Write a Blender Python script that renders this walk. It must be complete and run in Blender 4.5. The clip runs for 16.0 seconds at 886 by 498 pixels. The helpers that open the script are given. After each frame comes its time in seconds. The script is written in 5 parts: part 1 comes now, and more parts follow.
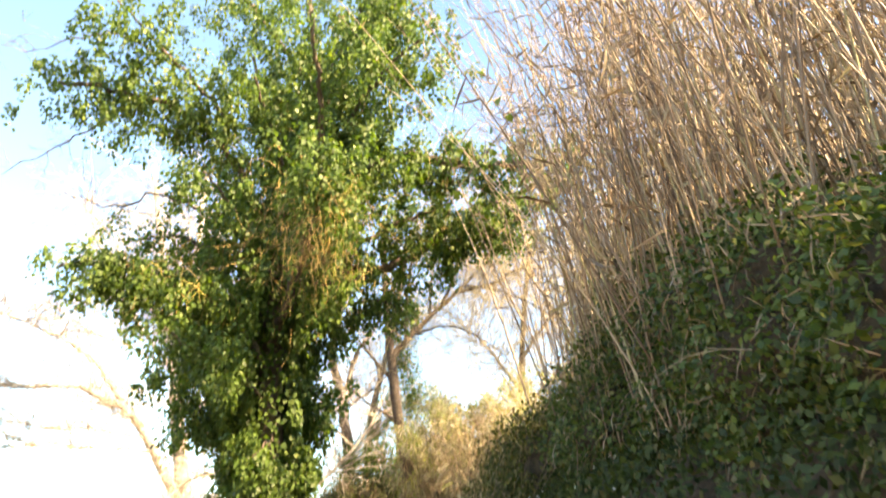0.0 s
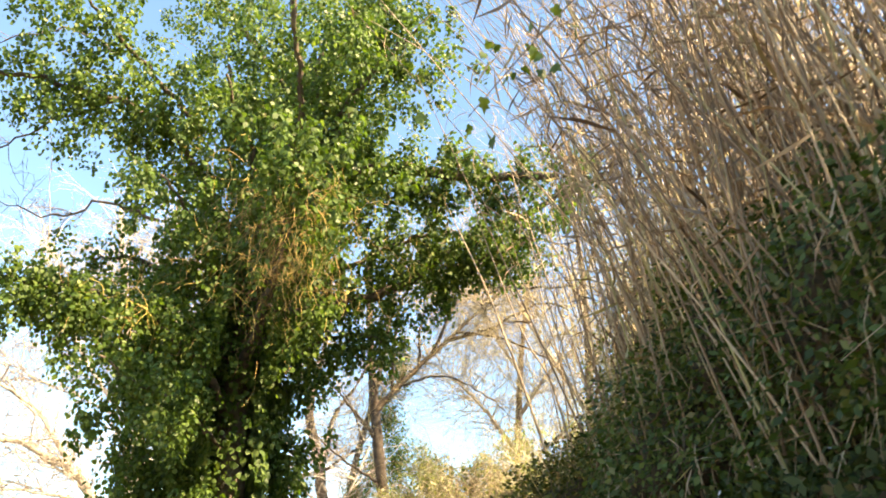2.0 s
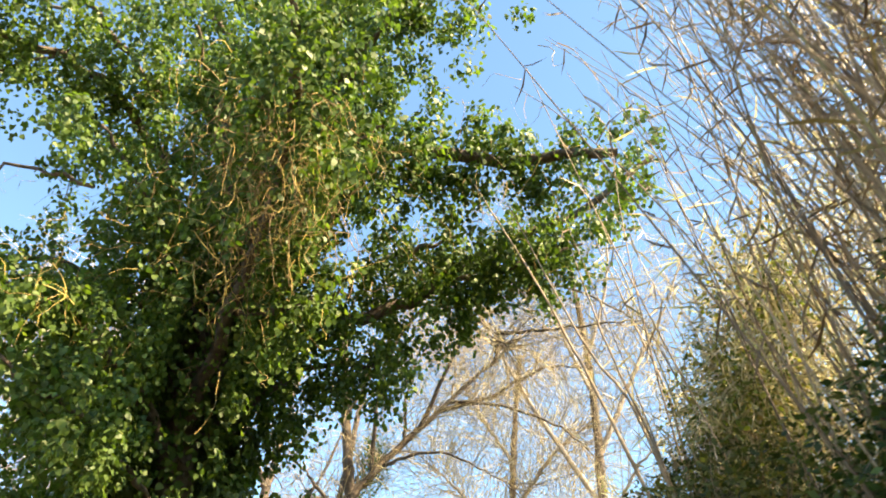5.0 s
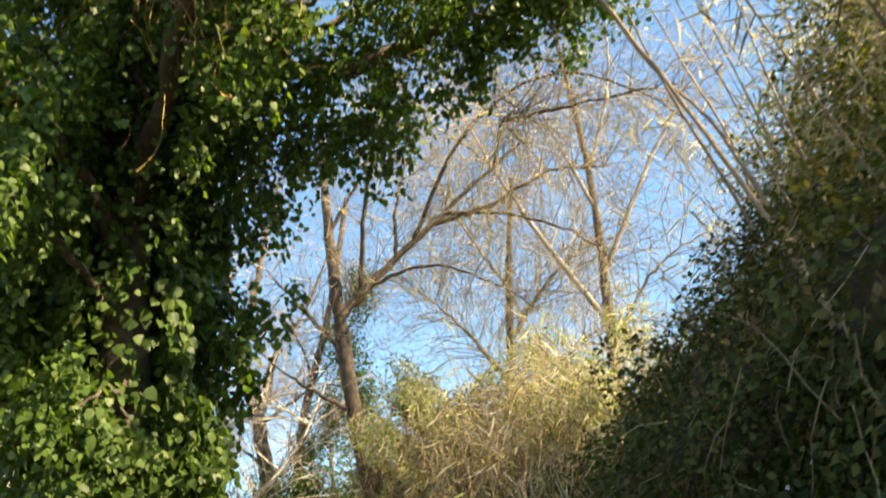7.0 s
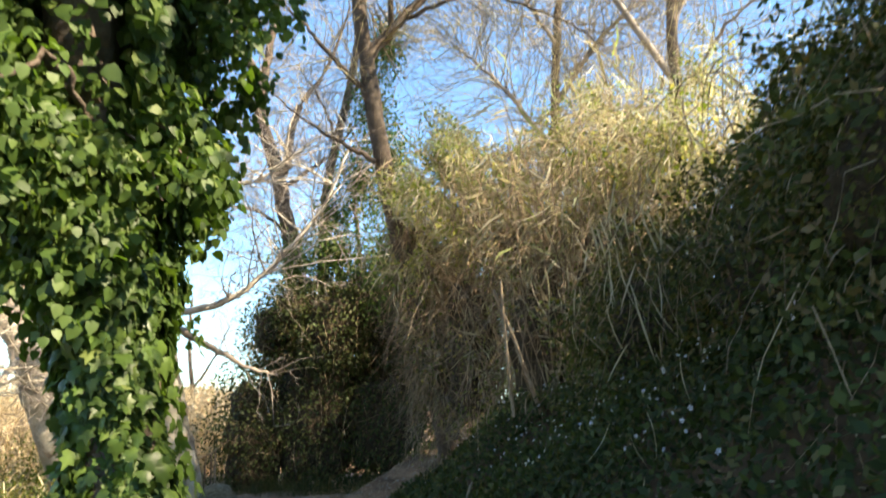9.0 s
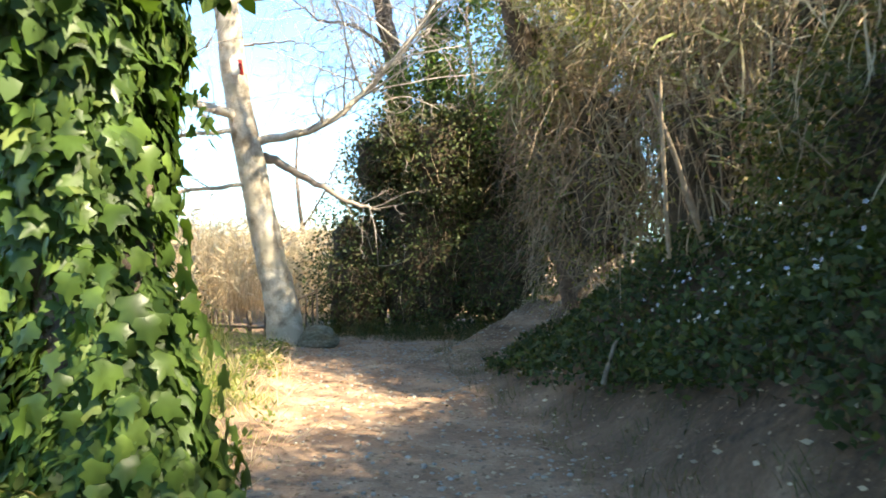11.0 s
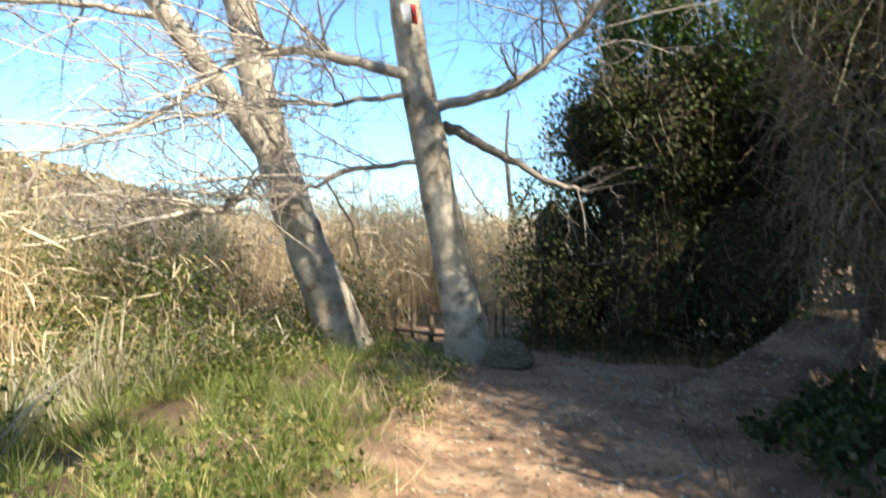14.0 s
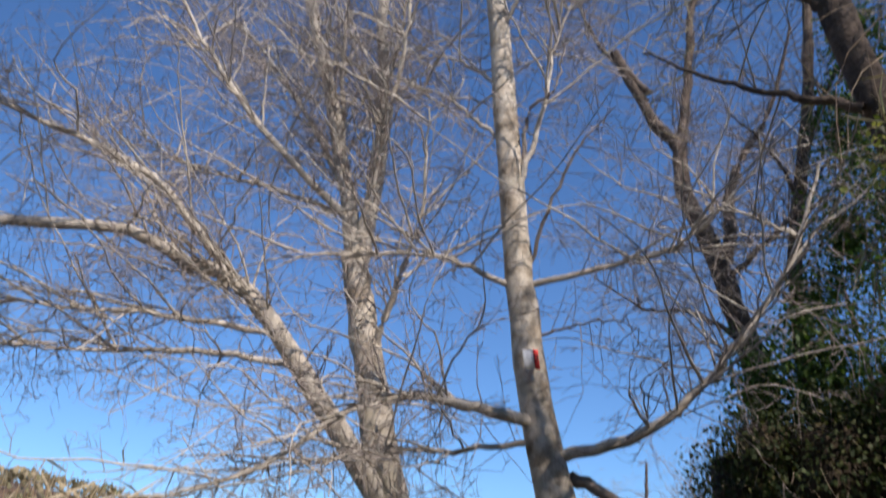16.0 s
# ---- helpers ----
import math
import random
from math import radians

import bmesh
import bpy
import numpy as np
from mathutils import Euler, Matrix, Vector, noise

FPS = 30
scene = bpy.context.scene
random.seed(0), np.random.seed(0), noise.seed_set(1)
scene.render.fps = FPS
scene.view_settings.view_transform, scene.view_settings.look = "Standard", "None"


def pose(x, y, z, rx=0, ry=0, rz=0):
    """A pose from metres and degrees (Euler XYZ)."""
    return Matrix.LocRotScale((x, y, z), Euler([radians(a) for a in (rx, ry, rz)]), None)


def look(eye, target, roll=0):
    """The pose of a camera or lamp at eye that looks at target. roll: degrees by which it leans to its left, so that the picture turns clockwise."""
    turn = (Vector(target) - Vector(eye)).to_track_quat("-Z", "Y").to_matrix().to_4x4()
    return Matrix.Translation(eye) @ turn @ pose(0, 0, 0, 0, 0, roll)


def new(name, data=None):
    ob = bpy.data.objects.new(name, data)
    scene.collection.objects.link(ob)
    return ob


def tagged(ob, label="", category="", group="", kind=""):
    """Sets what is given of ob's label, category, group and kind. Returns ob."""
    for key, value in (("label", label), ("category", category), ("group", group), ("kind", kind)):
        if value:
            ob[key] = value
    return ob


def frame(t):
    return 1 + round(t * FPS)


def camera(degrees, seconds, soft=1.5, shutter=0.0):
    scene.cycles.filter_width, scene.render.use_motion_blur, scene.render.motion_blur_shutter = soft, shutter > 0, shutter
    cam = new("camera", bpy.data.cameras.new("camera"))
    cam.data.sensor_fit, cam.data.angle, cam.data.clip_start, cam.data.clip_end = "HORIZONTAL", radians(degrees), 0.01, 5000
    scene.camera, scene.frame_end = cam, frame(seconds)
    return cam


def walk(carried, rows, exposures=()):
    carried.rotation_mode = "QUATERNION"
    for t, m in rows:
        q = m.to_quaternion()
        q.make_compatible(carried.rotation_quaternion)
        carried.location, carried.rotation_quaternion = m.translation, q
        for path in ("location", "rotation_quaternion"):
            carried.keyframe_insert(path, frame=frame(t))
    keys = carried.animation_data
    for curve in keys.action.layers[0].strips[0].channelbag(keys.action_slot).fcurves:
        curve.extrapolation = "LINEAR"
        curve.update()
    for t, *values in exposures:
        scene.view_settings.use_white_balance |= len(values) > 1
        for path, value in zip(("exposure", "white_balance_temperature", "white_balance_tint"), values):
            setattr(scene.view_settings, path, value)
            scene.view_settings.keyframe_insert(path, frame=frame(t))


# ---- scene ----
cam = camera(60.1, 16.0, soft=1.8, shutter=0.4)
PATH = [
    (0, pose(5.601, -3.721, 1.470, 112.81, -1.11, 10.18)),
    (0.5, pose(5.449, -3.194, 1.492, 117.76, 0.01, 10.06)),
    (1, pose(5.300, -2.610, 1.505, 117.60, -0.58, 9.27)),
    (1.5, pose(5.088, -2.014, 1.531, 114.83, -0.53, 7.08)),
    (2, pose(5.007, -1.518, 1.579, 118.11, -1.32, 8.82)),
    (2.5, pose(4.880, -1.030, 1.495, 116.31, -0.11, 10.13)),
    (3, pose(4.669, -0.556, 1.468, 109.62, -0.99, 6.70)),
    (3.5, pose(4.481, -0.100, 1.485, 111.74, -0.94, 6.28)),
    (3.7, pose(4.391, 0.094, 1.493, 115.19, -1.19, 6.68)),
    (5.8, pose(3.126, 2.873, 1.571, 128.27, 2.53, 3.63)),
    (6, pose(3.084, 3.101, 1.567, 126.28, 3.73, 4.47)),
    (6.5, pose(3.003, 3.653, 1.561, 121.52, 3.42, 4.37)),
    (7, pose(2.838, 4.183, 1.552, 117.49, 2.87, 4.36)),
    (7.5, pose(2.716, 4.666, 1.523, 114.48, 1.89, 4.41)),
    (8, pose(2.550, 5.164, 1.487, 111.24, 1.15, 4.59)),
    (8.5, pose(2.396, 5.613, 1.504, 106.99, 0.94, 4.79)),
    (9, pose(2.405, 6.153, 1.476, 102.28, 1.05, 5.61)),
    (9.5, pose(2.325, 6.664, 1.415, 98.57, 1.05, 6.86)),
    (10, pose(2.221, 7.189, 1.423, 94.55, 0.21, 8.96)),
    (10.2, pose(2.182, 7.403, 1.422, 93.32, 0.08, 9.95)),
    (12.3, pose(1.792, 9.565, 1.394, 89.13, 0.02, 19.11)),
    (12.5, pose(1.752, 9.774, 1.387, 88.53, 0.10, 19.56)),
    (13, pose(1.686, 10.286, 1.411, 87.00, 0.33, 22.47)),
    (13.5, pose(1.517, 10.752, 1.452, 86.65, 0.79, 26.70)),
    (14, pose(1.337, 11.137, 1.523, 89.96, -0.83, 31.11)),
    (14.5, pose(1.257, 11.406, 1.547, 96.78, -2.06, 34.83)),
    (15, pose(1.192, 11.543, 1.594, 100.65, -1.96, 37.51)),
    (15.5, pose(1.171, 11.595, 1.590, 107.04, -2.83, 39.22)),
    (16, pose(1.180, 11.629, 1.556, 115.58, -3.28, 40.56)),
]
EXPOSURES = [(0, 2.85, 11600, 17), (1.5, 2.6, 11500, 14), (3.5, 2.4, 10300, 8), (6, 2.35, 10400, 8), (7.5, 1.95, 9600, 7), (8.5, 1.96, 8900, 8), (9, 2.12, 8400, 9), (9.6, 2.5, 7900, 8),
             (10.2, 2.72, 7900, 8), (12.5, 2.22, 7300, 6), (13.5, 1.92, 7000, 6), (14.2, 1.42, 6900, 8), (15, 0.9, 6600, 14), (16, 0.3, 6300, 19)]
walk(cam, PATH, EXPOSURES)

# ---- world and sun ----
SUN_AZ, SUN_EL = 111.0, 42.5      # clockwise from +y, degrees
world = bpy.data.worlds.new("sky")
scene.world = world
world.use_nodes = True
wn = world.node_tree
for n in list(wn.nodes):
    wn.nodes.remove(n)
sky = wn.nodes.new("ShaderNodeTexSky")
sky.sky_type, sky.sun_disc = "NISHITA", False
sky.sun_elevation, sky.sun_rotation = radians(SUN_EL), radians(SUN_AZ)
sky.air_density, sky.dust_density, sky.ozone_density = 1.0, 0.3, 3.5
bg = wn.nodes.new("ShaderNodeBackground")
bg.inputs["Strength"].default_value = 0.1
wout = wn.nodes.new("ShaderNodeOutputWorld")
deep = wn.nodes.new("ShaderNodeMix")
deep.data_type, deep.blend_type = "RGBA", "MULTIPLY"
deep.inputs["Factor"].default_value, deep.inputs["B"].default_value = 1.0, (0.70, 1.0, 1.21, 1)
wn.links.new(sky.outputs[0], deep.inputs["A"])
wn.links.new(deep.outputs["Result"], bg.inputs[0])
wn.links.new(bg.outputs[0], wout.inputs[0])
sun = new("sun", bpy.data.lights.new("sun", "SUN"))
sun.data.energy, sun.data.angle, sun.data.color = 5.0, radians(0.55), (1.0, 0.925, 0.80)
TO_SUN = Vector((math.sin(radians(SUN_AZ)) * math.cos(radians(SUN_EL)), math.cos(radians(SUN_AZ)) * math.cos(radians(SUN_EL)), math.sin(radians(SUN_EL))))
sun.matrix_world = look(TO_SUN * 60, (0, 0, 0))

# ---- materials ----
def mat_base(name):
    m = bpy.data.materials.new(name)
    m.use_nodes = True
    nt = m.node_tree
    nt.nodes.clear()
    out = nt.nodes.new("ShaderNodeOutputMaterial")
    return m, nt, out


def ramp(nt, fac, stops):
    r = nt.nodes.new("ShaderNodeValToRGB")
    el = r.color_ramp.elements
    while len(el) < len(stops):
        el.new(0.5)
    for e, (p, c) in zip(el, stops):
        e.position, e.color = p, (*c, 1)
    nt.links.new(fac, r.inputs[0])
    return r.outputs[0]


def noise_tex(nt, scale, detail=4.0, coord="Object", rough=0.6):
    tc = nt.nodes.new("ShaderNodeTexCoord")
    n = nt.nodes.new("ShaderNodeTexNoise")
    n.inputs["Scale"].default_value, n.inputs["Detail"].default_value, n.inputs["Roughness"].default_value = scale, detail, rough
    nt.links.new(tc.outputs[coord], n.inputs["Vector"])
    return n.outputs["Fac"]


def mixc(nt, fac, a, b, mode="MIX"):
    m = nt.nodes.new("ShaderNodeMix")
    m.data_type, m.blend_type = "RGBA", mode
    for sock, v in ((m.inputs["Factor"], fac), (m.inputs["A"], a), (m.inputs["B"], b)):
        if isinstance(v, (int, float)):
            sock.default_value = v
        elif isinstance(v, tuple):
            sock.default_value = (*v, 1)
        else:
            nt.links.new(v, sock)
    return m.outputs["Result"]


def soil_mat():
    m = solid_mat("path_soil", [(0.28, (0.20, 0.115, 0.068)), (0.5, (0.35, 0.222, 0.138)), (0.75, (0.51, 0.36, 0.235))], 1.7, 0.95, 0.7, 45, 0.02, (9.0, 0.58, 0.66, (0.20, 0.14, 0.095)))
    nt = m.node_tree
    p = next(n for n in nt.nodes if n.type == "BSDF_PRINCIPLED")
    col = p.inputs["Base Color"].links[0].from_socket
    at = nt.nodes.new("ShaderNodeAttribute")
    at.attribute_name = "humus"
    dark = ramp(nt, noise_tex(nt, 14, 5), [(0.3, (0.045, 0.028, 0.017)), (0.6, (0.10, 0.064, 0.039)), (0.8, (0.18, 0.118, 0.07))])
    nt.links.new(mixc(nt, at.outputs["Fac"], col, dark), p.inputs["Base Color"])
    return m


def leaf_mat(name, stops, rough=0.5, trans=0.35, island=True, big=0.5, glow=(1.5, 1.5, 0.7)):
    """Leaf or blade: colour by piece, a slow drift over the plant, light passing through."""
    m, nt, out = mat_base(name)
    src = nt.nodes.new("ShaderNodeNewGeometry").outputs["Random Per Island"] if island else nt.nodes.new("ShaderNodeObjectInfo").outputs["Random"]
    col = ramp(nt, src, stops)
    drift = ramp(nt, noise_tex(nt, big, 3), [(0.3, (0.72, 0.72, 0.72)), (0.7, (1.15, 1.12, 1.05))])
    col = mixc(nt, 1.0, col, drift, "MULTIPLY")
    p = nt.nodes.new("ShaderNodeBsdfPrincipled")
    p.inputs["Roughness"].default_value = rough
    p.inputs["Specular IOR Level"].default_value = 0.28
    nt.links.new(col, p.inputs["Base Color"])
    t = nt.nodes.new("ShaderNodeBsdfTranslucent")
    nt.links.new(mixc(nt, 1.0, col, glow, "MULTIPLY"), t.inputs["Color"])
    mx = nt.nodes.new("ShaderNodeMixShader")
    mx.inputs[0].default_value = trans
    nt.links.new(p.outputs[0], mx.inputs[1])
    nt.links.new(t.outputs[0], mx.inputs[2])
    nt.links.new(mx.outputs[0], out.inputs[0])
    return m


def solid_mat(name, stops, scale=6.0, rough=0.8, bump=0.4, bump_scale=40.0, bump_dist=0.01, spots=None, detail=6.0):
    """Bark, soil, stone, wood: two scales of noise and a fine relief."""
    m, nt, out = mat_base(name)
    col = ramp(nt, noise_tex(nt, scale, detail), stops)
    fine = noise_tex(nt, bump_scale, 5)
    col = mixc(nt, 1.0, col, ramp(nt, fine, [(0.25, (0.7, 0.7, 0.7)), (0.75, (1.2, 1.2, 1.2))]), "MULTIPLY")
    if spots:
        sscale, lo, hi, scol = spots
        col = mixc(nt, ramp(nt, noise_tex(nt, sscale, 3), [(lo, (0, 0, 0)), (hi, (1, 1, 1))]), col, scol)
    p = nt.nodes.new("ShaderNodeBsdfPrincipled")
    p.inputs["Roughness"].default_value = rough
    p.inputs["Specular IOR Level"].default_value = 0.3
    nt.links.new(col, p.inputs["Base Color"])
    b = nt.nodes.new("ShaderNodeBump")
    b.inputs["Strength"].default_value, b.inputs["Distance"].default_value = bump, bump_dist
    nt.links.new(fine, b.inputs["Height"])
    nt.links.new(b.outputs[0], p.inputs["Normal"])
    nt.links.new(p.outputs[0], out.inputs[0])
    return m


M_IVY = leaf_mat("ivy_leaf", [(0.0, (0.040, 0.074, 0.020)), (0.5, (0.070, 0.130, 0.032)), (0.9, (0.115, 0.185, 0.046)), (1.0, (0.17, 0.22, 0.07))], 0.48, 0.40, glow=(1.35, 1.5, 0.6))
M_IVY_ONE = leaf_mat("ivy_leaf_single", [(0.0, (0.046, 0.085, 0.02)), (0.6, (0.085, 0.15, 0.035)), (1.0, (0.14, 0.215, 0.05))], 0.36, 0.35, island=False)
M_DARKLEAF = leaf_mat("thicket_leaf", [(0.0, (0.022, 0.036, 0.013)), (0.5, (0.050, 0.072, 0.024)), (0.82, (0.075, 0.092, 0.03)), (1.0, (0.12, 0.10, 0.05))], 0.6, 0.25)
M_VINCA = leaf_mat("periwinkle_leaf", [(0.0, (0.020, 0.034, 0.011)), (0.6, (0.040, 0.064, 0.018)), (0.92, (0.08, 0.105, 0.03)), (1.0, (0.14, 0.11, 0.06))], 0.6, 0.3)
M_BRAMBLE = leaf_mat("bramble_leaf", [(0.0, (0.055, 0.08, 0.02)), (0.5, (0.11, 0.15, 0.04)), (0.8, (0.21, 0.22, 0.065)), (1.0, (0.34, 0.26, 0.13))], 0.5, 0.4)
M_GRASS = leaf_mat("grass_blade", [(0.0, (0.07, 0.125, 0.028)), (0.45, (0.16, 0.24, 0.055)), (0.75, (0.34, 0.37, 0.13)), (1.0, (0.60, 0.52, 0.30))], 0.5, 0.42, big=1.6)
M_DRY = leaf_mat("dry_cane_leaf", [(0.0, (0.12, 0.09, 0.062)), (0.5, (0.25, 0.195, 0.14)), (0.9, (0.42, 0.35, 0.27)), (1.0, (0.24, 0.23, 0.10))], 0.65, 0.3, glow=(1.25, 1.15, 0.95))
M_DRYGREEN = leaf_mat("yellowing_cane_leaf", [(0.0, (0.20, 0.18, 0.11)), (0.4, (0.40, 0.37, 0.28)), (0.8, (0.65, 0.62, 0.52)), (1.0, (0.26, 0.34, 0.11))], 0.6, 0.42, glow=(1.3, 1.25, 0.9))
M_STRAW = leaf_mat("straw_reed", [(0.0, (0.44, 0.34, 0.22)), (0.5, (0.68, 0.57, 0.40)), (1.0, (0.82, 0.73, 0.55))], 0.6, 0.4, glow=(1.25, 1.15, 0.9))
M_HAZE = leaf_mat("yellowish_twig", [(0.0, (0.20, 0.155, 0.11)), (0.6, (0.40, 0.33, 0.23)), (1.0, (0.56, 0.50, 0.27))], 0.6, 0.2, glow=(1.25, 1.15, 0.95))
M_LITTER = leaf_mat("fallen_leaf", [(0.0, (0.12, 0.075, 0.045)), (0.6, (0.30, 0.21, 0.14)), (1.0, (0.55, 0.45, 0.33))], 0.75, 0.1)
M_CANE = leaf_mat("cane_stalk", [(0.0, (0.12, 0.082, 0.055)), (0.4, (0.26, 0.185, 0.125)), (0.8, (0.44, 0.34, 0.235)), (1.0, (0.30, 0.27, 0.13))], 0.5, 0.0)
M_CANE_ONE = leaf_mat("cane_single", [(0.0, (0.12, 0.082, 0.055)), (0.4, (0.26, 0.185, 0.125)), (0.8, (0.44, 0.34, 0.235)), (1.0, (0.30, 0.27, 0.13))], 0.5, 0.0, island=False)
M_STEM = leaf_mat("dead_stem", [(0.0, (0.14, 0.10, 0.07)), (0.6, (0.27, 0.205, 0.14)), (1.0, (0.42, 0.34, 0.24))], 0.7, 0.0)
M_BANK = leaf_mat("bank_leaf", [(0.0, (0.026, 0.036, 0.012)), (0.45, (0.058, 0.080, 0.022)), (0.75, (0.11, 0.125, 0.036)), (1.0, (0.17, 0.125, 0.075))], 0.65, 0.32)
# darker copy of the bramble leaf; the bank's shade is put into the colour
M_BRAMBLE_SHADED = leaf_mat("shaded_bramble_leaf", [(0.0, (0.024, 0.046, 0.014)), (0.5, (0.055, 0.10, 0.028)), (0.85, (0.10, 0.15, 0.04)), (1.0, (0.18, 0.17, 0.08))], 0.45, 0.35)
# yellow-green cane leaf, with the sunlight on the crest put into its paler tones
M_SUNLEAF = leaf_mat("sunlit_cane_top_leaf", [(0.0, (0.10, 0.15, 0.03)), (0.5, (0.22, 0.29, 0.07)), (0.8, (0.40, 0.42, 0.16)), (1.0, (0.58, 0.52, 0.30))], 0.5, 0.42)
M_VINE = leaf_mat("dry_vine", [(0.0, (0.20, 0.13, 0.06)), (0.6, (0.36, 0.25, 0.10)), (1.0, (0.50, 0.38, 0.12))], 0.6, 0.0)
M_PETAL = leaf_mat("periwinkle_petal", [(0.0, (0.55, 0.57, 0.78)), (1.0, (0.76, 0.78, 0.90))], 0.5, 0.3, island=False)
M_TWIG = solid_mat("twig_bark", [(0.3, (0.19, 0.155, 0.135)), (0.7, (0.44, 0.38, 0.33))], 3, 0.8, 0.3, 60)
M_PLANE = solid_mat("plane_bark", [(0.30, (0.17, 0.135, 0.095)), (0.42, (0.34, 0.285, 0.215)), (0.52, (0.52, 0.455, 0.36)), (0.70, (0.68, 0.62, 0.51))], 3.6, 0.8, 0.5, 30, 0.015, (2.0, 0.56, 0.62, (0.42, 0.37, 0.28)), 6)
M_LIMB = solid_mat("plane_limb_bark", [(0.3, (0.33, 0.285, 0.225)), (0.7, (0.66, 0.60, 0.50))], 5, 0.8, 0.4, 40)
M_BARK = solid_mat("dark_bark", [(0.3, (0.055, 0.042, 0.034)), (0.7, (0.17, 0.13, 0.10))], 5, 0.9, 0.8, 25, 0.03)
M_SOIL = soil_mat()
# shrub filling: stem brown with the shade of the interior put into the colour
M_CORE = solid_mat("stems_in_shade", [(0.3, (0.03, 0.024, 0.016)), (0.7, (0.10, 0.075, 0.048))], 9, 1.0, 1.0, 22, 0.06)
M_STONE = solid_mat("pale_stone", [(0.3, (0.26, 0.24, 0.20)), (0.7, (0.42, 0.39, 0.33))], 7, 0.9, 0.6, 50, 0.01)
M_MOSS = solid_mat("mossy_stone", [(0.3, (0.10, 0.085, 0.05)), (0.5, (0.19, 0.165, 0.11)), (0.7, (0.30, 0.27, 0.20))], 6, 0.95, 0.8, 40, 0.02)
M_WOOD = solid_mat("weathered_wood", [(0.3, (0.10, 0.075, 0.055)), (0.7, (0.23, 0.18, 0.13))], 9, 0.85, 0.5, 60)
M_POLE = solid_mat("dead_pole", [(0.3, (0.22, 0.16, 0.11)), (0.7, (0.42, 0.33, 0.24))], 9, 0.8, 0.3, 60)
M_WHITE = solid_mat("white_sign", [(0.3, (0.74, 0.73, 0.70)), (0.7, (0.82, 0.81, 0.79))], 12, 0.6, 0.1, 60)
M_RED = solid_mat("red_sign", [(0.3, (0.60, 0.03, 0.03)), (0.7, (0.72, 0.06, 0.05))], 12, 0.55, 0.1, 60)
M_HILL = leaf_mat("hill_scrub", [(0.0, (0.13, 0.11, 0.06)), (0.6, (0.27, 0.22, 0.13)), (0.85, (0.38, 0.31, 0.19)), (1.0, (0.12, 0.14, 0.06))], 0.7, 0.1)

# ---- mesh tools ----
rng = np.random.default_rng(7)


def mesh_np(name, V, F, mats):
    """A mesh from numpy vertices and faces of one size."""
    me = bpy.data.meshes.new(name)
    V = np.ascontiguousarray(V, dtype=np.float32)
    F = np.ascontiguousarray(F, dtype=np.int32)
    n, k = F.shape
    me.vertices.add(len(V))
    me.vertices.foreach_set("co", V.ravel())
    me.loops.add(n * k)
    me.loops.foreach_set("vertex_index", F.ravel())
    me.polygons.add(n)
    me.polygons.foreach_set("loop_start", np.arange(0, n * k, k, dtype=np.int32))
    me.polygons.foreach_set("use_smooth", np.ones(n, dtype=bool))
    me.update(calc_edges=True)
    me.materials.append(mats)
    return me


def part(name, data, parent=None, label="", kind=""):
    ob = new(name, data)
    if parent is not None:
        ob.parent = parent
    return tagged(ob, label=label, kind=kind)


def thing(name, place, label, category, group="", kind=""):
    """An Empty at the base of a thing whose parts are given in world coordinates."""
    ob = new(name)
    ob.empty_display_size = 0.2
    return tagged(ob, label, category, group, kind)


def unit(a):
    return a / np.maximum(np.linalg.norm(a, axis=-1, keepdims=True), 1e-9)


def frames_from(up, normal):
    """Turns (N,3,3): local y along up, local z as near to normal as may be."""
    y = unit(up)
    x = unit(np.cross(y, normal))
    z = np.cross(x, y)
    return np.stack([x, y, z], axis=-1)


def scatter(tv, tf, pos, turn, size):
    """Copies of a small template at many places, as one vertex and face array."""
    tv, tf = np.asarray(tv, float), np.asarray(tf)
    size = np.broadcast_to(np.asarray(size, float).reshape(-1, 1, 1), (len(pos), 1, 1))
    V = np.einsum("nij,kj->nki", turn, tv) * size + pos[:, None, :]
    F = tf[None] + (np.arange(len(pos)) * len(tv))[:, None, None]
    return V.reshape(-1, 3), F.reshape(-1, tf.shape[1])


def tubes(P, R, sides=5):
    """Round stems along N polylines of m points each, open tubes closed to a point by thin ends."""
    P, R = np.asarray(P, float), np.asarray(R, float)
    N, m, _ = P.shape
    T = unit(np.gradient(P, axis=1))
    ref = np.where(np.abs(T[..., 2:3]) > 0.9, np.array([1.0, 0, 0]), np.array([0, 0, 1.0]))
    U = unit(np.cross(T, ref))
    W = np.cross(T, U)
    a = np.arange(sides) / sides * 2 * np.pi
    V = P[:, :, None] + R[:, :, None, None] * (np.cos(a)[:, None] * U[:, :, None] + np.sin(a)[:, None] * W[:, :, None])
    idx = np.arange(N * m * sides).reshape(N, m, sides)
    nx = np.roll(idx, -1, axis=2)
    F = np.stack([idx[:, :-1], nx[:, :-1], nx[:, 1:], idx[:, 1:]], axis=-1)
    return V.reshape(-1, 3), F.reshape(-1, 4)


def smooth_line(pts, n):
    """A Catmull-Rom line of n points through a few control points."""
    p = np.asarray(pts, float)
    p = np.vstack([2 * p[0] - p[1], p, 2 * p[-1] - p[-2]])
    u = np.linspace(0, len(p) - 3 - 1e-6, n)
    i = u.astype(int)
    f = (u - i)[:, None]
    a, b, c, d = p[i], p[i + 1], p[i + 2], p[i + 3]
    return 0.5 * (2 * b + (c - a) * f + (2 * a - 5 * b + 4 * c - d) * f ** 2 + (3 * b - a - 3 * c + d) * f ** 3)


